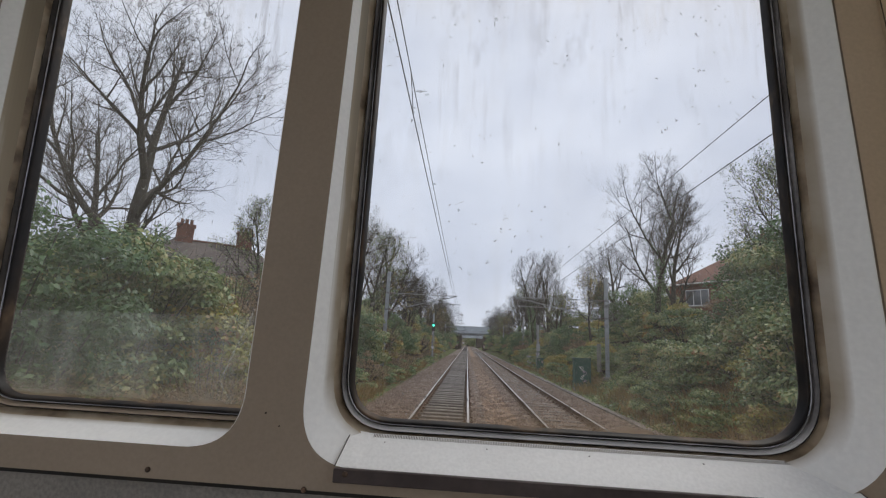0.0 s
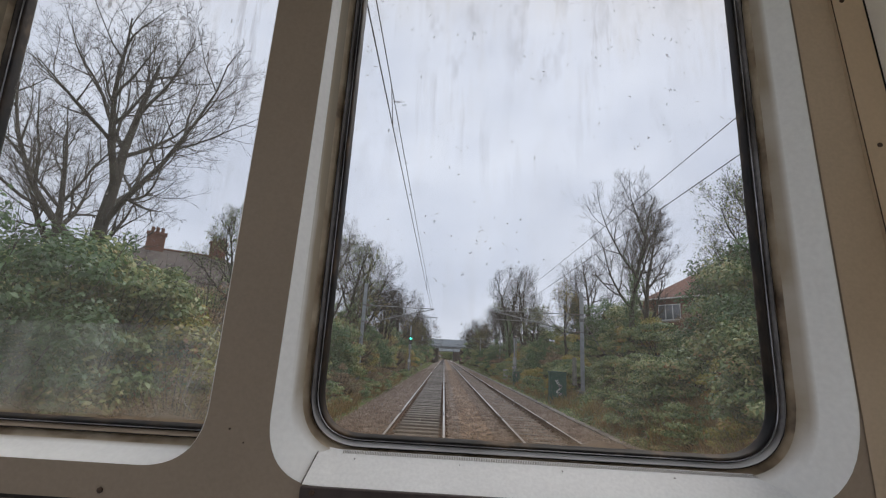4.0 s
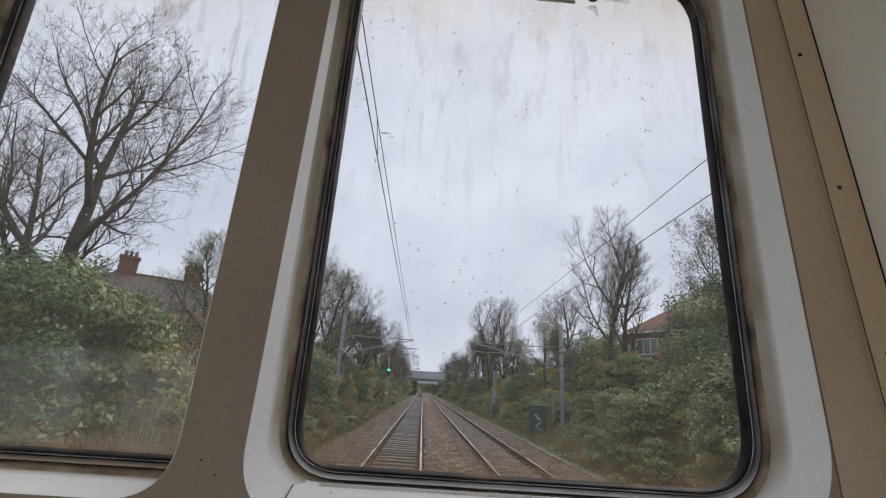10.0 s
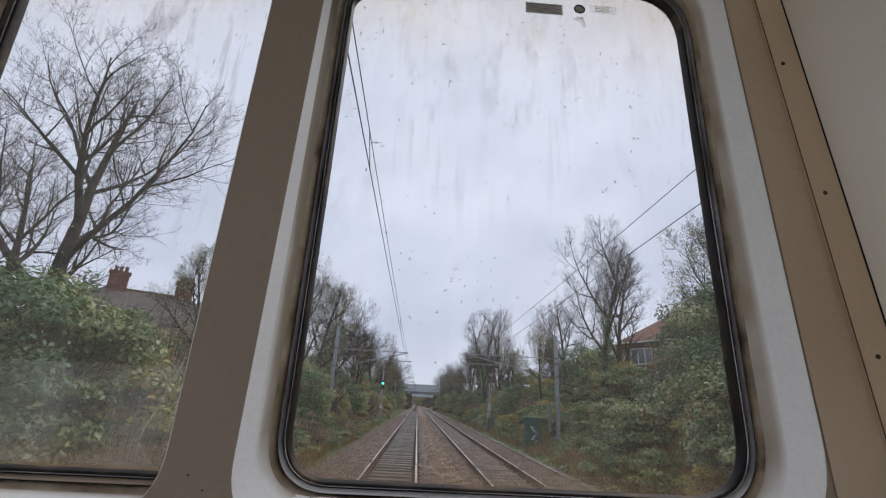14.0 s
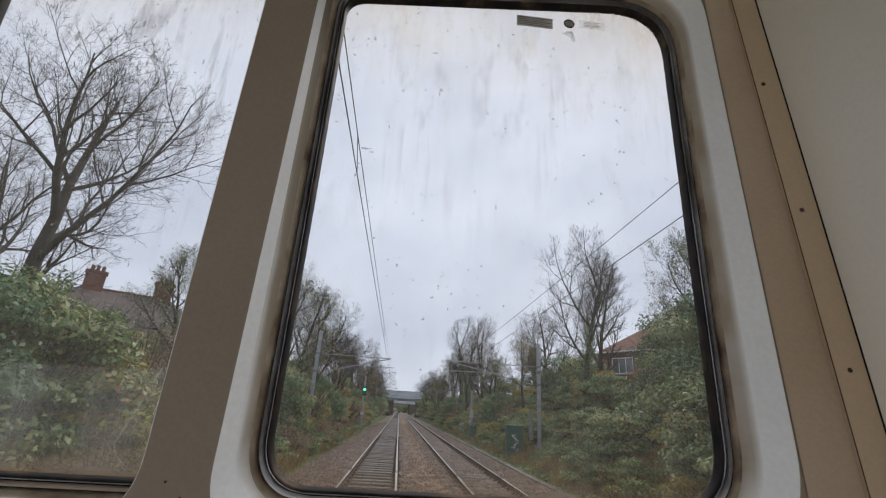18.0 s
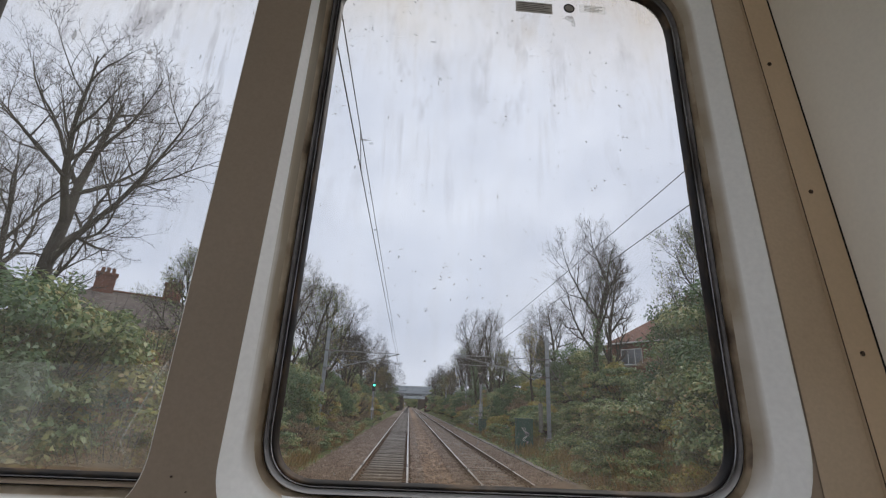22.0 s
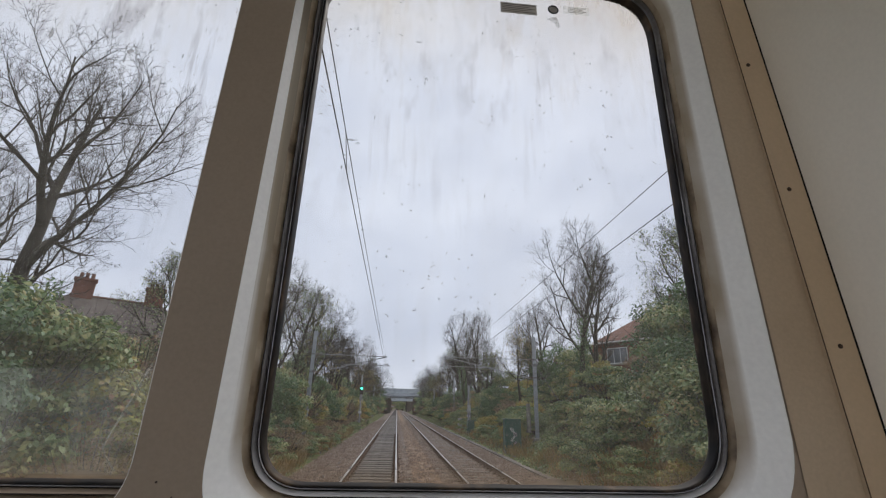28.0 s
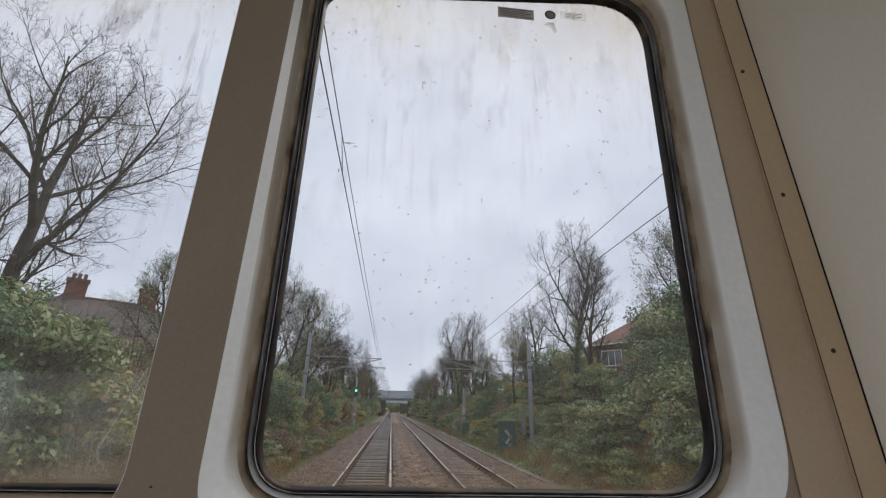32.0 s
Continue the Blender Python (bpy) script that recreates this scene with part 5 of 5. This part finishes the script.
def litter(count, seed, x0, x1, y0, y1, material, size):
    r = np.random.RandomState(seed)
    x, y = r.uniform(x0, x1, count), y0 + (y1 - y0) * r.rand(count) ** 1.4
    z = np.array([rough_z(a, b) for a, b in zip(x, y)]) + r.uniform(0.01, 0.14, count)
    nrm = r.normal(0, 0.45, (count, 3)) + np.array([0, 0, 1.0])
    nrm /= np.linalg.norm(nrm, axis=1, keepdims=True)
    v, f = leaf_arrays(np.stack([x, y, z], 1), nrm, size, r, 0.8)
    return quick_mesh("ground_leaf", v, f)


tagged(part("ground_ivy", litter(42000, 41, 5.7, 13, 4, 60, M_GREEN, 0.10), M_GREEN), "creeping green ivy over the bank", "ground cover", kind="stuff")
tagged(part("ground_ivy", litter(16000, 42, -9, -4.0, 4, 45, M_BROWNL, 0.08), M_BROWNL), "brown leaf litter and creepers on the bank", "ground cover", kind="stuff")

# ---- overhead line ----
Z_CONTACT, Z_MESS = 4.10, 4.85


def mast(x, y, side, reach, weights=False, tall=6.3, stay=False):
    """side: -1 stands to the left of its track and reaches right, 1 the other way round."""
    g = ground_z(x)
    t = tagged(empty("overhead_line_mast"), "grey steel overhead-line mast with tubular bracket arms", "mast", "overhead line masts")
    t.location = (x, y, 0)
    bm = bmesh.new()
    box(bm, -0.10, 0.10, -0.085, -0.072, g - 0.3, tall)
    box(bm, -0.10, 0.10, 0.072, 0.085, g - 0.3, tall)
    box(bm, -0.006, 0.006, -0.072, 0.072, g - 0.3, tall)
    part("pole", bm, M_STEEL, t)
    part("footing", boxed(-0.3, 0.3, -0.3, 0.3, g - 0.5, g + 0.10, 0.03), M_CONC, t, "concrete footing")
    d = -side
    end = d * reach
    up, lo = Z_MESS + 0.05, Z_MESS - 1.0
    part("top_tube", tubed([(d * 0.45, 0, up + 0.02), (end, 0, up)], 0.024, 8), M_TUBE, t)
    part("strut", tubed([(d * 0.45, 0, lo), (end * 0.98, 0, up - 0.03)], 0.028, 8), M_TUBE, t)
    part("registration_arm", tubed([(d * reach * 0.42, 0, Z_CONTACT + 0.25), (end + d * 0.25, 0, Z_CONTACT + 0.26)], 0.019, 8), M_TUBE, t)
    part("steady_arm", tubed([(end + d * 0.2, 0, Z_CONTACT + 0.25), (end + d * 0.15, 0, Z_CONTACT + 0.1), (end - d * 0.1, 0, Z_CONTACT + 0.02)], 0.010, 6), M_TUBE, t)
    for z in (up + 0.02, lo):
        bm = bmesh.new()
        for k in range(4):
            xx = d * (0.13 + 0.08 * k)
            tube(bm, [(xx, 0, z), (xx + d * 0.02, 0, z), (xx + d * 0.05, 0, z)], [0.035, 0.065, 0.03], 10)
        tube(bm, [(d * 0.08, 0, z), (d * 0.47, 0, z)], 0.022, 8)
        part("insulator", bm, M_INSUL, t, "ribbed brown insulator")
        part("clamp", boxed(-0.12, 0.12, -0.1, 0.1, z - 0.05, z + 0.05, 0.01), M_TUBE, t)
    if stay:
        part("stay_wire", tubed([(0.06 * side, 0, 4.6), (2.1 * side, 0.4, ground_z(x + 2.1 * side) + 0.1)], 0.018, 6), M_TUBE, t, "slanting steel stay")
        part("stay_clamp", boxed(-0.13, 0.13, -0.11, 0.11, 4.5, 4.68, 0.01), M_TUBE, t)
    if weights:
        bm = bmesh.new()
        for k in range(14):
            tube(bm, [(-0.48 * side, 0, 0.75 + k * 0.115), (-0.48 * side, 0, 0.855 + k * 0.115)], 0.13, 12)
        part("balance_weight", bm, M_CONC, t, "stack of grey balance weights")
        part("weight_rope", tubed([(-0.48 * side, 0, 2.3), (-0.48 * side, 0, 4.9)], 0.008, 5), M_WIRE, t)
        part("weight_arm", tubed([(0, 0, 4.9), (-0.55 * side, 0, 4.9)], 0.03, 6), M_TUBE, t)
    return t


MAST_Y = (29.0, 70.0, 108.0, 150.0, 196.0)
for k, y in enumerate(MAST_Y):
    st = 0.16 if k % 2 else -0.12
    mast(-5.3, y, -1, 5.3 + TX + st, weights=(k == 1))
    mast(8.3, y - 1.2, 1, 8.3 - TX2 - st, weights=(k == 0), stay=(k == 0))


def catenary(tx, flip):
    """Contact wire and sagging messenger with droppers along one track."""
    w = tagged(empty("overhead_wire"), "dark overhead contact and catenary wires with droppers", "overhead wire", "overhead wires")
    stops = [-14.0] + list(MAST_Y) + [240.0, 300.0]
    con, mes = [], []
    for k, (a, b) in enumerate(zip(stops, stops[1:])):
        sa, sb = (0.16 if k % 2 == 0 else -0.12) * flip, (0.16 if k % 2 else -0.12) * flip
        drops = []
        for j in range(13):
            f = j / 12
            x = tx + sa * (1 - f) + sb * f
            sag = 0.62 * 4 * f * (1 - f)
            p = (x, a + (b - a) * f, Z_CONTACT - 0.03 * 4 * f * (1 - f))
            q = (x - 0.05 * flip, a + (b - a) * f, Z_MESS - sag * 0.55)
            if j < 12 or k == len(stops) - 2:
                con.append(p)
                mes.append(q)
            if j in (2, 5, 8, 11) and a < 120:
                drops.append((p, q))
        for p, q in drops:
            part("dropper", tubed([p, q], 0.004, 4), M_WIRE, w)
    part("contact_wire", tubed(con, 0.0052, 6), M_WIRE, w)
    part("messenger_wire", tubed(mes, 0.0048, 6), M_WIRE, w)
    return w


catenary(TX, 1)
catenary(TX2, -1)


# ---- signal, cabinets, trough ----
def signal_post(x, y, height, lit):
    t = tagged(empty("railway_signal"), "colour light signal on a grey post" + (" showing green" if lit else " seen from behind"), "signal", "signals")
    g = ground_z(x)
    t.location = (x, y, 0)
    part("post", tubed([(0, 0, g - 0.3), (0, 0, height)], 0.07, 10), M_STEEL, t)
    part("base", boxed(-0.25, 0.25, -0.25, 0.25, g - 0.4, g + 0.12, 0.02), M_CONC, t)
    fy = -1 if lit else 1
    h = part("signal_head", boxed(-0.19, 0.19, -0.12, 0.12, height - 0.15, height + 0.75, 0.03), M_RUBBER, t, "black signal head")
    for k in range(2):
        z = height + 0.08 + 0.38 * k
        bm = bmesh.new()
        ring = [[(math.cos(a) * r, fy * yy, z + math.sin(a) * r) for a in [2 * math.pi * q / 16 for q in range(16)]] for r, yy in ((0.12, 0.115), (0.12, 0.30), (0.105, 0.30), (0.105, 0.125))]
        part("hood", loft(ring), M_RUBBER, h)
        part("lens", tubed([(0, fy * 0.118, z), (0, fy * 0.135, z)], 0.098, 16), M_GREENLAMP if (lit and k == 1) else M_PANE, h, "lit green lens" if (lit and k == 1) else "dark lens")
    if not lit:
        part("equipment_box", boxed(-0.14, 0.14, -0.3, -0.08, 1.6, 2.3, 0.015), M_GREYBOX, t)
    for k in range(8):
        part("ladder_rung", tubed([(-0.17, -fy * 0.12, g + 0.6 + 0.35 * k), (0.17, -fy * 0.12, g + 0.6 + 0.35 * k)], 0.012, 5), M_STEEL, t)
    for s in (-0.17, 0.17):
        part("ladder_rail", tubed([(s, -fy * 0.12, g + 0.1), (s, -fy * 0.12, height)], 0.014, 5), M_STEEL, t)
    part("number_plate", boxed(-0.16, 0.16, fy * 0.11, fy * 0.12, 1.2, 1.45), M_SIGWHITE, t, "small white plate")
    return t


signal_post(-3.9, 52.0, 3.3, True)
signal_post(7.0, 46.0, 4.3, False)


def cabinet(x, y, w, d, h, material, label, doors=2):
    t = tagged(empty("location_cabinet"), label, "cabinet", "lineside cabinets")
    g = ground_z(x)
    t.location = (x, y, g)
    part("body", boxed(-w / 2, w / 2, -d / 2, d / 2, 0.08, h, 0.015), material, t)
    part("plinth", boxed(-w / 2 - 0.05, w / 2 + 0.05, -d / 2 - 0.05, d / 2 + 0.05, -0.2, 0.08, 0.01), M_CONC, t, "concrete plinth")
    part("roof", boxed(-w / 2 - 0.04, w / 2 + 0.04, -d / 2 - 0.04, d / 2 + 0.04, h, h + 0.05, 0.012), material, t)
    for k in range(doors):
        a = -w / 2 + 0.03 + k * (w - 0.06) / doors
        dr = part("door", boxed(a + 0.01, a + (w - 0.06) / doors - 0.01, -d / 2 - 0.018, -d / 2, 0.14, h - 0.06, 0.006), material, t)
        part("handle", boxed(a + 0.05, a + 0.08, -d / 2 - 0.045, -d / 2 - 0.018, h * 0.5, h * 0.5 + 0.14, 0.004), M_TUBE, dr)
    return t


near_box = cabinet(6.75, 27.6, 0.95, 0.5, 1.75, M_GREENBOX, "dark teal lineside equipment cabinet with sprayed scribbles")
for k, (cx, cz, rad, m_) in enumerate(((-0.05, 1.18, 0.16, M_SIGWHITE), (0.12, 0.95, 0.13, M_PINK), (-0.02, 0.72, 0.15, M_SIGWHITE), (0.10, 0.50, 0.10, M_PINK))):
    pts = [(cx + rad * math.cos(2.1 * q + k) * (0.5 + 0.1 * q), -0.273, cz + rad * 0.8 * math.sin(1.7 * q + 2 * k)) for q in [0.35 * j for j in range(14)]]
    part("scribble", tubed(pts, 0.014, 4), m_, near_box, "sprayed scribble")

cabinet(6.9, 44.0, 0.6, 0.45, 1.2, M_GREENBOX, "smaller green lineside equipment cabinet", 1)
cabinet(6.7, 50.0, 0.4, 0.35, 1.3, M_GREYBOX, "pale grey lineside equipment box", 1)

trough = tagged(empty("cable_trough"), "grey concrete cable trough beside the track", "cable trough", kind="structure")
part("channel", boxed(5.59, 5.83, 4, 160, -0.50, -0.37), M_CONC, trough)

# ---- bridges ----
def road_bridge(y, z0, z1, depth, label, skew=0.0, far=False):
    t = tagged(empty("road_bridge"), label, "bridge", "road bridges")
    t.matrix_basis = pose(0, y, 0, 0, 0, skew)
    xl, xr = -3.3, 5.7
    for a, b in ((xl - 9.5, xl), (xr, xr + 9.5)):
        part("abutment", boxed(a, b, 0.1, depth - 0.1, -0.8, z0), M_BRICKD, t, "sooty brick abutment")
        part("bearing_shelf", boxed(a, b, 0.0, depth, z0 - 0.35, z0 - 0.003, 0.03), M_CONC, t)
    part("deck", boxed(xl - 9, xr + 9, 0.25, depth - 0.25, z0, z0 + 0.55), M_SOOT, t, "dark underside of the deck")
    for yy in (0.0, depth - 0.28):
        g = part("girder", boxed(xl - 9, xr + 9, yy + 0.1, yy + 0.18, z0 + 0.02, z1), M_BRIDGE, t, "blue-grey plate girder")
        part("top_flange", boxed(xl - 9, xr + 9, yy - 0.03, yy + 0.31, z1, z1 + 0.06), M_BRIDGE, g)
        part("bottom_flange", boxed(xl - 9, xr + 9, yy - 0.05, yy + 0.33, z0 - 0.04, z0 + 0.02), M_BRIDGE, g)
        for k in range(14):
            xx = xl - 8.6 + k * 2.0
            part("stiffener", boxed(xx - 0.03, xx + 0.03, yy - 0.02, yy + 0.10, z0 + 0.02, z1), M_BRIDGE, g)
    if not far:
        for zz, rr in ((z0 + 0.22, 0.11), (z0 + 0.52, 0.07)):
            p = part("pipe", tubed([(xl - 9, -0.28, zz), (xr + 9, -0.28, zz)], rr, 10), M_PIPE, t, "black service pipe on brackets")
        for k in range(7):
            xx = xl - 6 + k * 3.2
            bm = bmesh.new()
            box(bm, xx - 0.03, xx + 0.03, -0.45, -0.02, z0 + 0.04, z0 + 0.09)
            box(bm, xx - 0.03, xx + 0.03, -0.45, -0.40, z0 + 0.04, z0 + 0.75)
            box(bm, xx - 0.03, xx + 0.03, -0.45, -0.02, z0 + 0.70, z0 + 0.75)
            part("pipe_bracket", bm, M_STEEL, t)
        for a in (xl - 0.7, xr + 0.4):
            sg = part("warning_sign", boxed(a, a + 0.45, 0.05, 0.085, 1.1, 1.6), M_SIGWHITE, t, "red and white chequered sign")
            for i, j in ((0, 0), (1, 1)):
                part("red_square", boxed(a + 0.225 * i, a + 0.225 * (i + 1), 0.04, 0.046, 1.1 + 0.25 * j, 1.35 + 0.25 * j), M_SIGRED, sg)
            part("sign_plate", boxed(a, a + 0.4, 0.05, 0.075, 0.80, 0.98), M_SIGWHITE, t, "small white plate with an illegible mark")
            part("text_bar", boxed(a + 0.06, a + 0.34, 0.042, 0.047, 0.86, 0.92), M_STICK, t)
    return t


road_bridge(172.0, 5.2, 8.3, 11.0, "blue-grey steel girder road bridge on sooty brick abutments", skew=-6)
road_bridge(262.0, 5.2, 7.2, 9.0, "pale steel girder bridge farther along the line", skew=4, far=True)


# ---- houses and fences ----
def house(x, y, turn, w, d, eaves, ridge, roof_mat, label, hip=True, gable_front=False):
    t = tagged(empty("house"), label, "house", "houses behind the line")
    g = ground_z(x)
    t.matrix_basis = pose(x, y, g - 0.2, 0, 0, turn)
    part("wall", boxed(-w / 2, w / 2, -d / 2, d / 2, 0, eaves), M_BRICK, t, "red brick walls")
    o = 0.4
    rl = w / 2 - d * 0.42 if hip else w / 2 + o
    bm = bmesh.new()
    v = [bm.verts.new(p) for p in ((-w / 2 - o, -d / 2 - o, eaves), (w / 2 + o, -d / 2 - o, eaves), (w / 2 + o, d / 2 + o, eaves), (-w / 2 - o, d / 2 + o, eaves), (-rl, 0, ridge), (rl, 0, ridge))]
    u = [bm.verts.new(p.co + Vector((0, 0, -0.14))) for p in v[:4]]
    for f in ((v[0], v[1], v[5], v[4]), (v[1], v[2], v[5]), (v[2], v[3], v[4], v[5]), (v[3], v[0], v[4]), (u[3], u[2], u[1], u[0]),
              (u[0], u[1], v[1], v[0]), (u[1], u[2], v[2], v[1]), (u[2], u[3], v[3], v[2]), (u[3], u[0], v[0], v[3])):
        bm.faces.new(f)
    roof = part("roof", bm, roof_mat, t, "tiled roof")
    part("ridge_tiles", tubed([(-rl, 0, ridge), (rl, 0, ridge)], 0.1, 6), M_TILE, roof)
    part("gutter", tubed([(-w / 2 - o, -d / 2 - o - 0.05, eaves - 0.05), (w / 2 + o, -d / 2 - o - 0.05, eaves - 0.05)], 0.06, 6), M_UPVC, roof)
    for cx in ((-rl * 0.75, rl * 0.8) if w > 9 else (rl * 0.7,)):
        ch = part("chimney", boxed(cx - 0.55, cx + 0.55, -0.3, 0.3, ridge - 1.2, ridge + 1.1, 0.02), M_BRICK, roof, "brick chimney stack")
        part("chimney_cap", boxed(cx - 0.62, cx + 0.62, -0.37, 0.37, ridge + 0.95, ridge + 1.12), M_BRICK, ch)
        for k in (-0.3, 0.0, 0.3):
            part("chimney_pot", tubed([(cx + k, 0, ridge + 1.1), (cx + k, 0, ridge + 1.5)], [0.12, 0.10], 8), M_TILE, ch)

    def window(cx, cz, ww, hh, bays):
        wn_ = part("window", boxed(cx - ww / 2, cx + ww / 2, -d / 2 - 0.05, -d / 2 + 0.01, cz - hh / 2, cz + hh / 2), M_UPVC, t, "white framed window")
        part("sill", boxed(cx - ww / 2 - 0.08, cx + ww / 2 + 0.08, -d / 2 - 0.14, -d / 2, cz - hh / 2 - 0.1, cz - hh / 2), M_CONC, wn_)
        for k in range(bays):
            a = cx - ww / 2 + 0.06 + k * (ww - 0.06) / bays
            part("pane", boxed(a, a + (ww - 0.06) / bays - 0.06, -d / 2 - 0.058, -d / 2 - 0.05, cz - hh / 2 + 0.07, cz + hh / 2 - 0.07), M_PANE, wn_)
    k = 0
    for cz in (1.5, eaves - 1.15):
        for cx in (-w * 0.30, w * 0.02, w * 0.31):
            window(cx, cz, 1.9 if k % 3 != 1 else 1.1, 1.3, 3 if k % 3 != 1 else 2)
            k += 1
    if gable_front:
        gx = w * 0.30
        b = part("bay", boxed(gx - 1.6, gx + 1.6, -d / 2 - 0.9, -d / 2 + 0.2, 0, eaves + 0.1), M_BRICK, t)
        bm = bmesh.new()
        a = [bm.verts.new(p) for p in ((gx - 1.9, -d / 2 - 1.1, eaves + 0.1), (gx + 1.9, -d / 2 - 1.1, eaves + 0.1), (gx, -d / 2 - 1.1, eaves + 2.1), (gx - 1.9, 0, eaves + 0.1), (gx + 1.9, 0, eaves + 0.1), (gx, 0, eaves + 2.1))]
        for f in ((0, 1, 2), (0, 2, 5, 3), (2, 1, 4, 5), (3, 5, 4), (0, 3, 4, 1)):
            bm.faces.new([a[i] for i in f])
        part("bay_roof", bm, roof_mat, t)
        part("barge_board", tubed([(gx - 1.95, -d / 2 - 1.14, eaves + 0.1), (gx, -d / 2 - 1.14, eaves + 2.15), (gx + 1.95, -d / 2 - 1.14, eaves + 0.1)], 0.09, 4), M_UPVC, t)
        for cz in (1.5, eaves - 1.0):
            wn_ = part("bay_window", boxed(gx - 1.2, gx + 1.2, -d / 2 - 1.0, -d / 2 - 0.89, cz - 0.75, cz + 0.75), M_UPVC, t)
            for q in range(3):
                part("pane", boxed(gx - 1.12 + q * 0.77, gx - 0.42 + q * 0.77, -d / 2 - 1.01, -d / 2 - 1.0, cz - 0.67, cz + 0.67), M_PANE, wn_)
    return t


house(22.6, 36.5, -58, 9.0, 7.0, 5.2, 8.0, M_TILE, "red brick house with orange hipped tile roof and chimney", gable_front=True)
house(31.5, 68.0, -62, 11.0, 8.0, 5.2, 8.4, M_TILE, "red brick house with an orange tiled roof", gable_front=True)
house(32.0, 88.0, -62, 11.0, 8.0, 5.2, 8.4, M_SLATE, "brick house with a grey-brown tiled roof", gable_front=True)
house(-19.0, 31.5, 32, 11.0, 7.0, 4.2, 7.1, M_SLATE, "long brick house with a grey-brown roof behind the hedge")
house(-33.0, 46.0, 58, 12.0, 8.0, 5.0, 8.0, M_SLATE, "brick house with grey-brown roof and chimneys")


def fence(x, y0, y1, h, label):
    t = tagged(empty("fence"), label, "fence", "garden fences")
    g = ground_z(x)
    t.location = (x, 0, g)
    n = int((y1 - y0) / 0.16)
    board = boxed(-0.012, 0.012, 0, 0.145, 0.05, h, 0.003)
    me = bpy.data.meshes.new("board")
    board.to_mesh(me)
    board.free()
    me.materials.append(M_FENCE)
    for i in range(n):
        o = part("board", me, None, t)
        o.location = (0, y0 + i * 0.16, random.Random(i).uniform(-0.02, 0.02))
    for z in (0.35, h - 0.3):
        part("rail", boxed(0.012, 0.06, y0, y1, z, z + 0.08), M_FENCE, t)
    for i in range(int((y1 - y0) / 2.4) + 1):
        part("post", boxed(0.0, 0.1, y0 + i * 2.4 - 0.05, y0 + i * 2.4 + 0.05, -0.3, h + 0.06), M_FENCE, t)
    return t


fence(15.4, 18, 56, 1.8, "weathered wooden board fence at the top of the bank")
fence(-13.6, 6, 34, 1.7, "weathered wooden board fence behind the hedge")

# far tree belt that closes the horizon
rg = random.Random(5)
cs, ns = [], []
r = np.random.RandomState(9)
for i in range(260):
    a = radians(-75 + 150 * i / 259)
    dist = rg.uniform(330, 430)
    cx, cy = math.sin(a) * dist, math.cos(a) * dist
    h = rg.uniform(6, 12)
    c, q = lobed_cloud(260, [(cx, cy, h * 0.4, 5.5, 5.5, h * 0.5), (cx + 3, cy, h * 0.6, 4, 4, h * 0.4)], r)
    cs.append(c)
    ns.append(q)
v, f = leaf_arrays(np.concatenate(cs), np.concatenate(ns), 1.7, r, 0.8)
tagged(part("backdrop_woods", quick_mesh("backdrop_woods", v, f), M_FARWOOD), "grey-brown wintry woods on the horizon", "woods", kind="stuff")

# ---- sleepers and their fastenings, piece by piece ----
bm = bmesh.new()
box(bm, -1.30, 1.30, -0.125, 0.125, -0.34, -0.158, None, 0.012)
sleeper_me = bpy.data.meshes.new("sleeper")
bm.to_mesh(sleeper_me)
bm.free()
sleeper_me.materials.append(M_SLEEPER)
bm = bmesh.new()
box(bm, -0.15, 0.15, -0.08, 0.08, -0.16, -0.135)
box(bm, -0.11, -0.055, -0.05, 0.05, -0.136, -0.10)
box(bm, 0.055, 0.11, -0.05, 0.05, -0.136, -0.10)
chair_me = bpy.data.meshes.new("rail_chair")
bm.to_mesh(chair_me)
bm.free()
chair_me.materials.append(M_RAIL)
rg = random.Random(3)
for t in tracks:
    for i in range(204):
        y = 3.2 + (i if i < 190 else 189 - i) * 0.66
        s = part("sleeper", sleeper_me, None, t)
        s.location = (rg.uniform(-.02, .02), y + rg.uniform(-.02, .02), rg.uniform(-.012, .006))
        s.rotation_euler = (0, 0, radians(rg.uniform(-.8, .8)))
        if i < 55:
            for q in (-0.7525, 0.7525):
                c = part("rail_chair", chair_me, None, s)
                c.location = (q - s.location.x, 0, 0)
# cable trough lids
bm = boxed(-0.14, 0.14, -0.485, 0.485, -0.37, -0.33, 0.008)
lid_me = bpy.data.meshes.new("trough_lid")
bm.to_mesh(lid_me)
bm.free()
lid_me.materials.append(M_SLEEPER)
for i in range(120):
    o = part("trough_lid", lid_me, None, trough)
    o.location = (5.71 + rg.uniform(-.012, .012), 4.5 + i, rg.uniform(-.008, .012))
    o.rotation_euler = (radians(rg.uniform(-.5, .5)), radians(rg.uniform(-1, 1)), radians(rg.uniform(-1, 1)))
